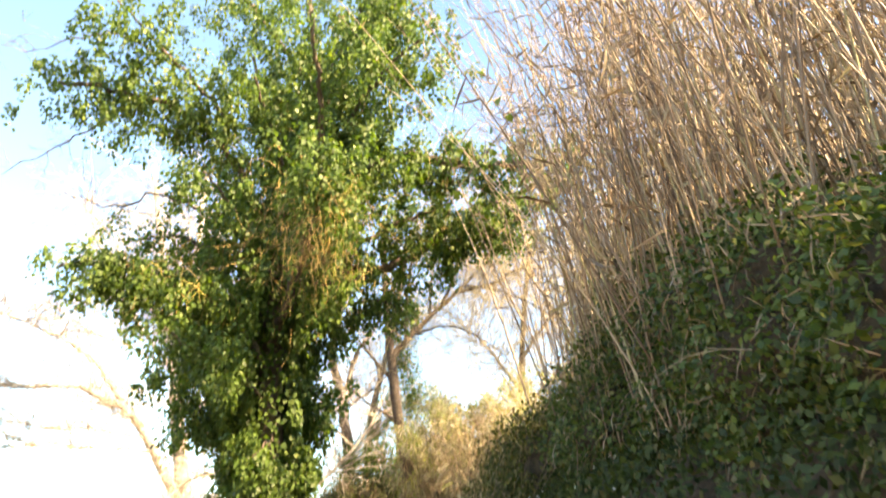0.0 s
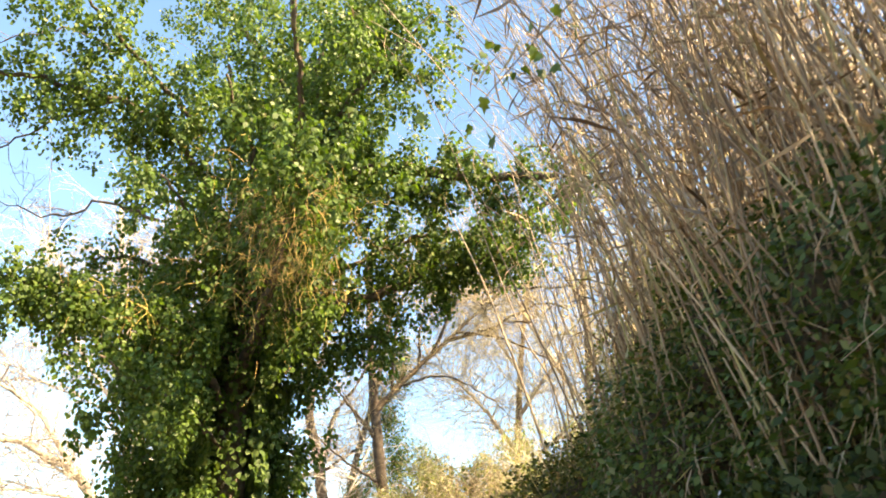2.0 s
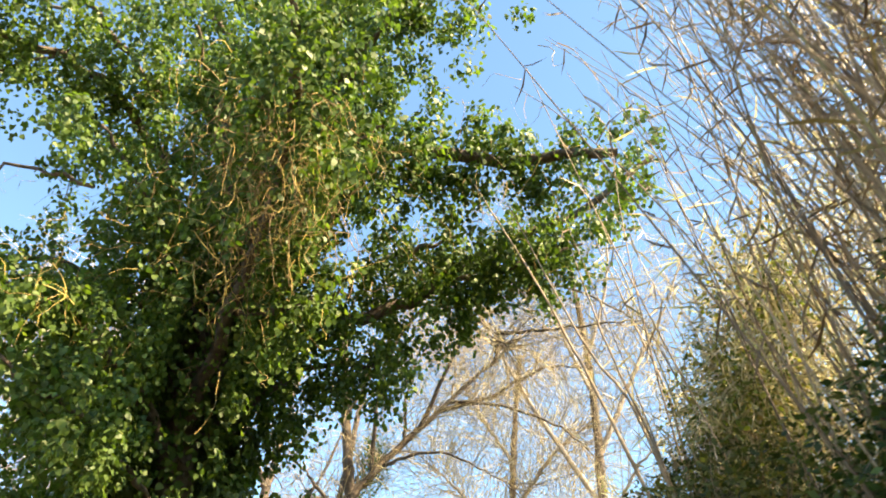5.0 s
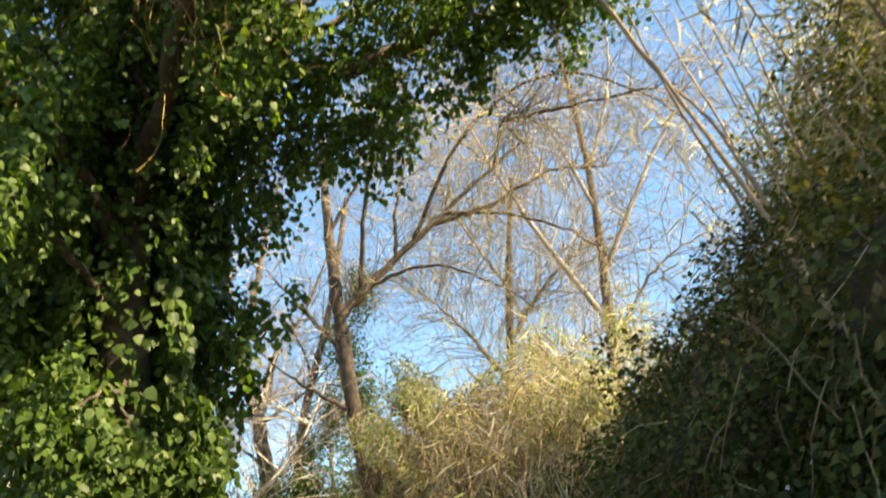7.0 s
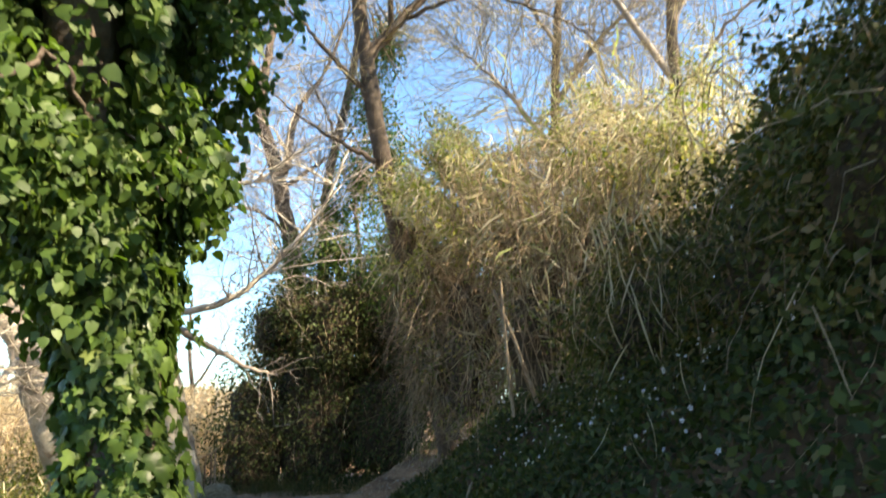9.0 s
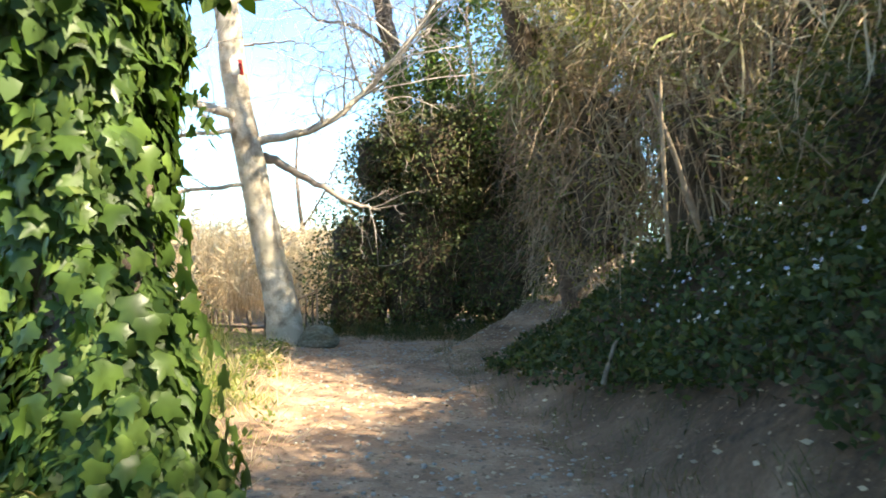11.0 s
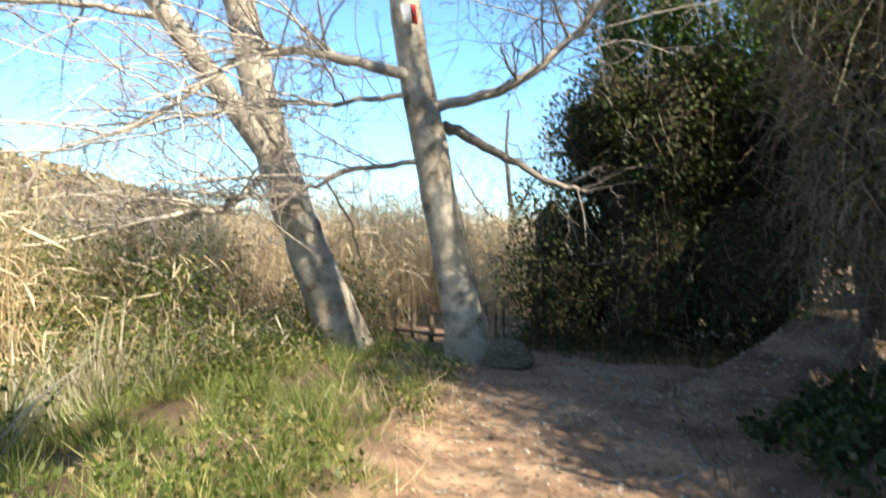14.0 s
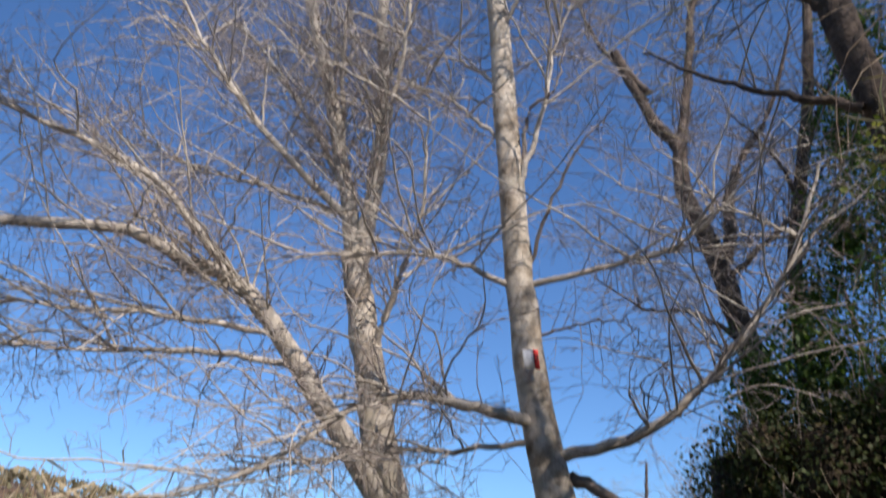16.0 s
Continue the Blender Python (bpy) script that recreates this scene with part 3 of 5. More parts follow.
bare_tree("tall bare tree with a haze of yellowish twigs", ([(5.4, 21.0, 2.5), (5.7, 20.8, 7.0), (5.8, 20.7, 12.0), (5.4, 20.5, 17.0)], 0.17, 0.05, 0.05), [
    ([(5.7, 20.8, 8.0), (4.2, 20.5, 10.5), (3.0, 20.2, 13.0), (2.2, 20.0, 15.5)], 0.08, 0.02, 14),
    ([(5.7, 20.8, 9.0), (7.0, 20.5, 11.5), (8.2, 20.3, 13.6), (9.0, 20.2, 15.5)], 0.08, 0.02, 14),
    ([(5.8, 20.7, 11.0), (4.9, 20.5, 13.5), (4.2, 20.3, 16.5)], 0.06, 0.02, 14),
    ([(5.8, 20.7, 12.0), (6.6, 20.4, 14.5), (6.9, 20.2, 17.5)], 0.06, 0.02, 14),
    ([(3.4, 20.3, 12.2), (1.8, 20.0, 13.6), (0.4, 19.7, 15.5)], 0.04, 0.02, 12),
    ([(5.7, 20.8, 7.4), (6.9, 20.2, 9.0), (8.4, 19.8, 9.8)], 0.05, 0.02, 12),
], M_BARK, M_TWIG, M_HAZE, "bare woodland trees", 1.9, density=2.6, droop=0.03)

bare_tree("hazy grey bare tree far behind the thicket", ([(-2.6, 29.5, 0.3), (-2.7, 29.4, 3.0), (-2.4, 29.3, 6.0), (-2.6, 29.2, 8.6)], 0.14, 0.04, 0.05), [
    ([(-2.7, 29.4, 2.6), (-3.8, 29.0, 4.2), (-4.6, 28.8, 5.6)], 0.06, 0.02, 16), ([(-2.6, 29.4, 3.4), (-1.4, 29.0, 5.0), (-0.6, 28.8, 6.6)], 0.06, 0.02, 16),
    ([(-2.5, 29.3, 5.0), (-3.3, 29.0, 6.6), (-3.8, 28.8, 8.0)], 0.05, 0.02, 14), ([(-2.7, 29.4, 1.8), (-4.2, 28.6, 2.8), (-5.4, 28.2, 3.6)], 0.05, 0.02, 16),
], M_BARK, M_BARK, M_TWIG, "far bare trees", 1.0, density=3.4)
bare_tree("small hazy bare tree among the far reeds", ([(-8.6, 31.5, -0.5), (-8.5, 31.4, 2.0), (-8.7, 31.3, 4.2), (-8.6, 31.2, 5.6)], 0.10, 0.03, 0.05), [
    ([(-8.5, 31.4, 1.8), (-9.5, 31.0, 3.0), (-10.2, 30.8, 4.2)], 0.05, 0.015, 14), ([(-8.6, 31.4, 2.4), (-7.6, 31.0, 3.6), (-7.0, 30.8, 4.8)], 0.05, 0.015, 14),
], M_BARK, M_BARK, M_TWIG, "far bare trees", 1.0, density=3.4)

# ---- the ivy tree ----
IVY_TRUNK = [(-0.04, 11.08, -0.1), (-0.13, 11.03, 1.0), (-0.33, 10.93, 2.4), (-0.6, 10.78, 4.6), (-0.66, 10.74, 6.2), (-0.45, 10.85, 8.7), (-0.45, 10.85, 12.0)]
BOUGHS = [   # points, radius of wood, leaves, spread of leaves
    ([(-0.6, 10.7, 4.9), (-0.75, 9.4, 5.7), (-1.5, 8.5, 6.2), (-2.3, 7.9, 6.4), (-3.2, 7.2, 6.2)], 0.09, 4800, 0.40),
    ([(-0.5, 10.6, 7.0), (-0.9, 9.3, 8.6), (-1.7, 8.4, 9.7), (-2.9, 7.4, 9.9), (-3.7, 6.7, 9.7)], 0.09, 4600, 0.50),
    ([(-0.6, 10.7, 5.6), (0.1, 9.6, 6.4), (0.9, 8.3, 6.9), (1.5, 7.0, 7.3), (1.9, 5.8, 7.2)], 0.10, 4200, 0.50),
    ([(-0.5, 10.7, 6.6), (0.5, 9.3, 8.2), (1.0, 8.0, 9.6), (1.1, 6.8, 10.8)], 0.09, 3000, 0.6),
    ([(-0.5, 10.8, 7.2), (0.6, 9.4, 8.4), (2.1, 9.3, 9.1), (3.7, 9.35, 8.8), (5.1, 9.0, 8.5)], 0.15, 5000, 0.40),
    ([(-0.5, 10.8, 6.3), (0.7, 10.6, 7.2), (1.7, 10.7, 7.3), (2.6, 10.7, 7.75), (3.4, 10.8, 8.45), (4.6, 10.7, 8.9), (6.0, 10.7, 10.0)], 0.11, 3700, 0.42),
    ([(2.6, 10.7, 7.75), (3.3, 10.6, 7.8), (4.0, 10.5, 7.95), (4.7, 10.5, 8.2)], 0.04, 1300, 0.32),
    ([(-0.5, 10.8, 5.5), (0.7, 10.7, 6.4), (1.5, 10.8, 6.6), (2.1, 10.8, 6.3)], 0.05, 1300, 0.36),
    ([(-0.5, 10.8, 6.8), (0.9, 10.8, 7.8), (2.0, 10.8, 8.4), (2.9, 10.8, 8.7)], 0.06, 2000, 0.42),
    ([(-0.4, 10.8, 3.2), (-0.3, 10.2, 3.6), (-0.4, 9.8, 3.3)], 0.03, 900, 0.30),
    ([(-0.7, 10.7, 3.6), (-1.4, 10.3, 4.2), (-2.1, 9.9, 4.1)], 0.04, 1100, 0.40),
    ([(-0.5, 10.8, 8.5), (-1.0, 10.4, 10.5), (-1.6, 10.0, 12.5)], 0.08, 2600, 0.75),
    ([(-0.5, 10.8, 9.0), (0.2, 10.2, 10.8), (0.6, 9.6, 12.6)], 0.08, 2600, 0.75),
    ([(-0.6, 10.7, 6.6), (-1.5, 10.2, 7.4), (-2.4, 9.8, 7.8), (-3.2, 9.4, 7.7)], 0.07, 2400, 0.6),
    ([(0.3, 9.4, 6.6), (1.1, 8.9, 6.3), (1.9, 8.6, 6.3)], 0.05, 500, 0.36),
    ([(-0.5, 10.4, 6.8), (-0.7, 9.0, 7.6), (-1.0, 7.6, 8.1)], 0.05, 2400, 0.5),
    ([(-0.5, 10.6, 8.2), (-0.3, 9.3, 9.3), (-0.4, 7.9, 10.3)], 0.06, 2400, 0.55),
    ([(-0.4, 10.7, 7.6), (0.8, 9.6, 8.6), (1.5, 8.8, 9.8), (1.8, 8.7, 11.0)], 0.06, 2600, 0.55),
    ([(-0.6, 10.3, 4.5), (-0.7, 9.1, 4.9), (-0.6, 8.0, 4.7), (-1.2, 7.5, 5.1)], 0.04, 1500, 0.36),
    ([(-1.0, 8.6, 9.6), (-2.0, 7.2, 10.6), (-2.6, 6.4, 11.2)], 0.05, 1600, 0.5),
    ([(-0.45, 10.85, 11.0), (-0.4, 10.6, 13.0), (-0.6, 10.4, 15.2), (-0.5, 10.3, 17.0)], 0.12, 3000, 0.85),
    ([(-0.4, 10.8, 11.5), (0.7, 10.0, 12.8), (1.6, 9.4, 14.2)], 0.07, 2200, 0.7),
    ([(-0.4, 10.8, 12.0), (-1.4, 10.0, 13.4), (-2.2, 9.2, 14.4)], 0.07, 2200, 0.7),
    ([(0.4, 9.6, 8.4), (1.4, 8.6, 9.6), (2.3, 7.9, 10.3), (3.0, 7.4, 10.4)], 0.06, 2800, 0.55),
    ([(0.6, 9.4, 10.8), (1.6, 8.6, 11.6), (2.6, 8.0, 12.0)], 0.05, 2600, 0.6),
    ([(-0.5, 10.6, 7.4), (0.5, 9.6, 7.8), (1.4, 8.8, 8.4), (2.2, 8.2, 8.4)], 0.07, 2400, 0.5),
]


def ivy_tree():
    tree = thing("tree", IVY_TRUNK[0], "old leaning tree wrapped in dense green ivy", "tree")
    line = limb_line(IVY_TRUNK, 44, 0.01)
    trunk = part("trunk", limb_mesh("trunk", line, 0.30, 0.17, M_BARK, 18, 1.0, 0.12), tree)
    P, U, N, S = [], [], [], []

    def off_trunk(p):
        # the upper trunk stays bare on the path's side
        ax = np.stack([np.interp(p[:, 2], line[:, 2], line[:, j]) for j in (0, 1)], -1)
        o = p[:, :2] - ax
        along, across = o @ np.array([0.42, -0.907]), np.abs(o @ np.array([0.907, 0.42]))
        return ~((along > 0) & (along < 3.6) & (across < 0.34) & (p[:, 2] > 3.7) & (p[:, 2] < 10.5) & (rng.uniform(0, 1, len(p)) < 0.88))

    def sun_gap(p):
        # gap cut through the crown towards the sun, added to light the lower ivy
        o = p - np.array([-0.5, 10.3, 2.9])
        along = o @ np.array(TO_SUN)
        off = np.linalg.norm(o - along[:, None] * np.array(TO_SUN), axis=1)
        return ~((along > 0.45) & (along < 8.0) & (off < np.minimum(0.42 + 0.16 * along, 0.95)) & (rng.uniform(0, 1, len(p)) < np.where(along < 4.4, 0.95, 0.8)))

    def clothe(line, n, spread, size):
        # clumps of leaves strung along the bough, each rounded above and drooping below
        nc = max(n // 55, 8)
        f = rng.uniform(0, len(line) - 1.001, nc)
        i = f.astype(int)
        off = rng.normal(size=(nc, 3)) * spread * np.array([0.8, 0.8, 0.7])
        off[:, 2] -= np.abs(rng.normal(size=nc)) * spread * 0.35
        c = line[i] + (line[i + 1] - line[i]) * (f - i)[:, None] + off
        rad = rng.uniform(0.12, 0.30, nc)
        k = rng.integers(0, nc, n)
        d = rand_dirs(n) * np.array([1, 1, 0.85])
        rr = rad[k] * rng.uniform(0.35, 1.0, n) ** 0.6
        p = c[k] + d * rr[:, None]
        tail = rng.uniform(0, 1, n) ** 3 * 0.35
        p[:, 2] -= tail
        P.append(p)
        N.append(unit(d * 0.9 + rng.normal(size=(n, 3)) * 0.30 + np.array([0, 0, 0.35])))
        U.append(unit(rng.normal(size=(n, 3)) * 0.5 + d * 0.4 + np.array([0, 0, -0.9])))
        S.append(rng.uniform(0.042, 0.09, n) * size)

    for pts, r, n, spread in BOUGHS:
        bl = limb_line(pts, 24, 0.03)
        part("bough", limb_mesh("bough", bl, r, r * 0.4, M_BARK, 9), tree)
        clothe(bl, int(n * 2.3), spread * 1.0, 1.05)
    # short drooping sprays all round the trunk, wider with height and towards the meadow
    for q in range(58):
        z0 = 2.3 + 4.9 * rng.uniform() ** 0.9
        a = rng.uniform(0, 2 * np.pi)
        if (z0 > 3.3 and math.cos(a + 0.6) > 0.45) or (z0 < 3.0 and math.cos(a) > 0.1):
            continue
        reach = np.interp(z0, [2.3, 3.0, 4.5, 6.0, 7.2], [0.45, 0.80, 1.25, 1.6, 1.7]) * (1 + 0.45 * max(0.0, -math.cos(a))) * rng.uniform(0.7, 1.1)
        o = np.array([np.interp(z0, line[:, 2], line[:, j]) for j in range(3)])
        d = np.array([math.cos(a), math.sin(a), 0.0])
        tip = o + d * reach + np.array([0, 0, -0.15 - 0.25 * rng.uniform()])
        bl = limb_line([o, o + d * reach * 0.5 + np.array([0, 0, 0.18]), tip], 12, 0.02)
        part("spray_stem", limb_mesh("spray_stem", bl, 0.02, 0.006, M_BARK, 5), tree)
        clothe(bl[3:], int(360 + 360 * reach), 0.18 + 0.06 * reach, 1.2)
    P, U, N, S = np.vstack(P), np.vstack(U), np.vstack(N), np.concatenate(S)
    keep = off_trunk(P) & sun_gap(P)
    P, U, N, S = P[keep], U[keep], N[keep], S[keep]
    V, F = scatter(BROAD_V, BROAD_F, P, frames_from(U, N), S)
    part("crown_leaves", mesh_np("crown_leaves", V, F, M_IVY), tree, "dense green ivy leaves clothing the boughs", "stuff")
    P, U, N, S = [], [], [], []
    # trunk coat: leaves stand off the bark and hang downwards
    n = 33000
    zt = rng.uniform(0.0, 1, n) ** 1.25 * 11.5
    k = np.interp(zt, line[:, 2], np.arange(len(line)))
    i = np.minimum(k.astype(int), len(line) - 2)
    c = line[i] + (line[i + 1] - line[i]) * (k - i)[:, None]
    a = rng.uniform(0, 2 * np.pi, n)
    thick = np.interp(zt, [0, 0.4, 0.8, 1.4, 2.0, 2.6, 4, 5.5, 12], [0.60, 0.52, 0.45, 0.36, 0.38, 0.62, 0.92, 0.92, 0.7]) * (0.9 + 0.12 * np.sin(a * 3 + zt * 2.3))
    clump = 0.5 + 0.5 * lumps(a * 1.1 + 0.6 * zt, zt * 1.2, 2.2)
    thick = thick * (0.72 + 0.42 * clump)
    rad = thick * (1 - 0.45 * rng.uniform(0, 1, n) ** 1.6 * (zt > 2.4) - 0.12 * rng.uniform(0, 1, n))
    out = np.stack([np.cos(a), np.sin(a), np.zeros(n)], -1)
    P.append(c + out * rad[:, None])
    N.append(unit(out + rng.normal(size=(n, 3)) * 0.38 + np.array([0, 0, 0.3])))
    U.append(unit(rng.normal(size=(n, 3)) * 0.42 + np.array([0, 0, -1.0]) + out * 0.25))
    S.append(rng.uniform(0.075, 0.145, n))
    P, U, N, S = np.vstack(P), np.vstack(U), np.vstack(N), np.concatenate(S)
    keep = off_trunk(P) & sun_gap(P)
    P, U, N, S = P[keep], U[keep], N[keep], S[keep]
    low = P[:, 2] < 3.4
    V, F = scatter(BROAD_V, BROAD_F, P[~low], frames_from(U[~low], N[~low]), S[~low])
    part("upper_leaves", mesh_np("upper_leaves", V, F, M_IVY), tree, "dense green ivy leaves high on the trunk", "stuff")
    V, F = scatter(IVY_V, IVY_F, P[low], frames_from(U[low], N[low]), S[low])
    part("ivy_leaves", mesh_np("ivy_leaves", V, F, M_IVY), tree, "dense glossy dark green ivy leaves", "stuff")
    # the leaves nearest to the path, one by one
    single = mesh_np("ivy_leaf", np.array(IVY_V), np.array(IVY_F), M_IVY_ONE)
    m = 240
    a = rng.uniform(-2.2, 0.6, m)
    zt = rng.uniform(0.25, 3.0, m)
    ctr = np.stack([np.interp(zt, line[:, 2], line[:, j]) for j in range(3)], -1)
    out = np.stack([np.cos(a), np.sin(a), np.zeros(m)], -1)
    rad = np.interp(zt, [0, 0.4, 0.8, 1.4, 2.0, 2.6, 4], [0.60, 0.52, 0.45, 0.36, 0.37, 0.42, 0.60]) + rng.uniform(0.0, 0.05, m)
    turn = frames_from(unit(rng.normal(size=(m, 3)) * 0.35 + np.array([0, 0, -1.0]) + out * 0.3), unit(out + rng.normal(size=(m, 3)) * 0.3))
    for q in range(m):
        ob = part("leaf", single, tree)
        ob.matrix_world = Matrix.LocRotScale(Vector(ctr[q] + out[q] * rad[q]), Matrix(turn[q].tolist()).to_quaternion(), Vector((1, 1, 1)) * float(rng.uniform(0.09, 0.145)))
    for q in range(9):   # a sprig hanging beside the trunk
        ob = part("leaf", single, tree)
        turn = frames_from(unit(rng.normal(size=(1, 3)) * 0.4 + np.array([0, 0, -1.0])), rand_dirs(1))[0]
        ob.matrix_world = Matrix.LocRotScale(Vector((0.27, 11.14, 2.06)) + Vector(rng.normal(size=3) * np.array([0.04, 0.04, 0.09])), Matrix(turn.tolist()).to_quaternion(), Vector((1, 1, 1)) * float(rng.uniform(0.07, 0.11)))
    # bare branches beyond the ivy, on the meadow side
    tw = []
    for pts in ([(-2.2, 8.0, 10.1), (-3.5, 8.0, 9.7), (-4.5, 8.0, 9.1), (-5.6, 8.0, 8.6)],
                [(-2.6, 8.0, 11.1), (-3.7, 8.0, 11.8), (-4.7, 8.0, 11.8), (-5.9, 8.0, 11.6)],
                [(-1.1, 8.0, 7.5), (-2.1, 8.0, 7.9), (-3.0, 8.0, 7.7), (-4.1, 8.0, 8.1)]):
        bl = limb_line(pts, 16, 0.03)
        part("bare_branch", limb_mesh("bare_branch", bl, 0.028, 0.008, M_BARK, 6), tree, "bare crooked branch")
        tw += twigs_from(bl, 0.009, 14, 0.8, 2, up=0.1, spread=1.2)
    part("bare_twigs", twig_mesh("bare_twigs", tw, M_BARK), tree, "fine bare dark twigs", "stuff")
    # dead creeper stems dangling from the boughs
    tw = []
    for cx, cy, cz, cnt, sp in ((1.6, 6.9, 6.7, 240, 0.42), (0.9, 8.2, 6.6, 120, 0.45), (-1.6, 8.4, 6.2, 70, 0.5), (-0.9, 9.0, 9.0, 40, 0.9), (3.4, 9.3, 8.2, 60, 0.7), (0.3, 9.4, 7.6, 30, 0.6)):
        for _ in range(cnt):
            p = np.array([cx, cy, cz]) + rng.normal(size=3) * sp
            d = unit(rng.normal(size=3) + np.array([0, 0, rng.uniform(-1.2, 0.6)]))
            pts = [p]
            for s in range(7):
                d = unit(d + rng.normal(size=3) * 0.45 + np.array([0, 0, -0.32]))
                pts.append(pts[-1] + d * rng.uniform(0.06, 0.16))
            tw.append((np.array(pts), np.linspace(rng.uniform(0.003, 0.0065), 0.002, 8)))
    part("creeper_tangle", twig_mesh("creeper_tangle", tw, M_VINE), tree, "tangled yellowish dead creeper stems", "stuff")


ivy_tree()


# ---- shrub masses ----
def shell_points(blobs, n, inner=0.72, gap=2.0):
    """Places near the outside of a union of ellipsoids, with the outward way."""
    C, R = np.array([b[:3] for b in blobs]), np.array([b[3:6] for b in blobs])
    w = (R[:, 0] * R[:, 1] + R[:, 0] * R[:, 2] + R[:, 1] * R[:, 2])
    k = rng.choice(len(blobs), n, p=w / w.sum())
    d = rand_dirs(n)
    rr = rng.uniform(inner, 1.08, n) ** 0.8
    wob = 1 + 0.14 * np.sin(d[:, 0] * 7 + k) * np.sin(d[:, 1] * 6 + 2 * k) + 0.10 * np.sin(d[:, 2] * 11 + k)
    p = C[k] + d * R[k] * (rr * wob)[:, None]
    inside = (((p[:, None, :] - C[None]) / R[None]) ** 2).sum(-1)
    inside[np.arange(n), k] = 9
    keep = (inside.min(1) > 0.55) & (p[:, 2] > land(p[:, 0], p[:, 1]) + 0.02)
    keep &= lumps(p[:, 0] + 0.9 * p[:, 2], p[:, 1] - 0.7 * p[:, 2], 3.3) + 0.5 * lumps(p[:, 1] + p[:, 2], p[:, 0] - 0.5 * p[:, 2], 7.0) > -gap
    nrm = unit(d / R[k])
    return p[keep], nrm[keep]


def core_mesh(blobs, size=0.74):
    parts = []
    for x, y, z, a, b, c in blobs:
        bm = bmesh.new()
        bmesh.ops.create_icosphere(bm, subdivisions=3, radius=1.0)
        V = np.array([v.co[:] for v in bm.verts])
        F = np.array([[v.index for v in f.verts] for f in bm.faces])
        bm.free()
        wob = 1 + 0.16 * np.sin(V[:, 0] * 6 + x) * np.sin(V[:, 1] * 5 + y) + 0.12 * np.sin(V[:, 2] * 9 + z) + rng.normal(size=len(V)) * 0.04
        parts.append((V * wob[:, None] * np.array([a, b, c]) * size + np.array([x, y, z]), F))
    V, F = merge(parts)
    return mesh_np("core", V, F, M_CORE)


def shrub(name, label, blobs, leaves, leaf_mat_, size, dry=0, dry_mat=None, dry_len=(0.25, 0.6), stems=0, category="shrub", core=0.74, inner=0.72, fall=-0.8, loose=0.45, gap=2.0):
    sh = thing(name, blobs[0][:3], label, category)
    # solid lumps, coloured dark for the shade seen between the leaves
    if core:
        part("core", core_mesh(blobs, core), sh, "solid core for the stems inside, shade put into its dark colour", "stuff")
    if leaves:
        p, nrm = shell_points(blobs, leaves, inner, gap)
        n = len(p)
        up = unit(nrm * 0.5 + rng.normal(size=(n, 3)) * 0.6 + np.array([0, 0, -0.35]))
        V, F = scatter(FOLD_V, FOLD_F, p, frames_from(up, unit(nrm + rng.normal(size=(n, 3)) * 0.5 + np.array([0, 0, 0.4]))), rng.uniform(0.6, 1.35, n) * size)
        part("foliage", mesh_np("foliage", V, F, leaf_mat_), sh, "", "stuff")
    if dry:
        p, nrm = shell_points(blobs, dry, inner, gap)
        n = len(p)
        up = unit(nrm * 0.5 + rng.normal(size=(n, 3)) * loose + np.array([0, 0, 1.0]) * np.where(rng.uniform(0, 1, n) < 0.75, fall, -0.5 * fall)[:, None])
        V, F = scatter(STRIP_V, STRIP_F, p, frames_from(up, unit(nrm + rng.normal(size=(n, 3)) * 0.6)), rng.uniform(*dry_len, n))
        part("dry_leaves", mesh_np("dry_leaves", V, F, dry_mat), sh, "straw-coloured hanging dead leaves", "stuff")
    if stems:
        p, nrm = shell_points(blobs, stems, 0.85)
        tw = []
        for q, nn in zip(p, nrm):
            d = unit(nn * 0.5 + rng.normal(size=3) * 0.35 + np.array([0, 0, rng.choice([-0.9, 0.8])]))
            pts = [q]
            for s in range(4):
                d = unit(d + rng.normal(size=3) * 0.24 + np.array([0, 0, -0.24]))
                pts.append(pts[-1] + d * 0.20)
            tw.append((np.array(pts), np.linspace(rng.uniform(0.003, 0.006), 0.0015, 5)))
        part("stem_tangle", twig_mesh("stem_tangle", tw, M_STEM), sh, "thin arching dead stems", "stuff")
    return sh


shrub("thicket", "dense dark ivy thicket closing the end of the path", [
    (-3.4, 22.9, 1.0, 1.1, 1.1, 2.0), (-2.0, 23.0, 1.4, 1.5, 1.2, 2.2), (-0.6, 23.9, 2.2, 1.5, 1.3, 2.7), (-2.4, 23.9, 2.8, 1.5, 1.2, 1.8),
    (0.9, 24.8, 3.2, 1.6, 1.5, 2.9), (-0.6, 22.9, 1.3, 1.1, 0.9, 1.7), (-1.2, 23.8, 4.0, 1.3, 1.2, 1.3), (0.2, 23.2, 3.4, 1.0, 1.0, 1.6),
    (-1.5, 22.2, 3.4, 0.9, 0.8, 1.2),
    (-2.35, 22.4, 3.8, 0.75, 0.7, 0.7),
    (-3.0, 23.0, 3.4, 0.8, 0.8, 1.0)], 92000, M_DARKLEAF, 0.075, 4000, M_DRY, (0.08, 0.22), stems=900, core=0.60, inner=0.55)
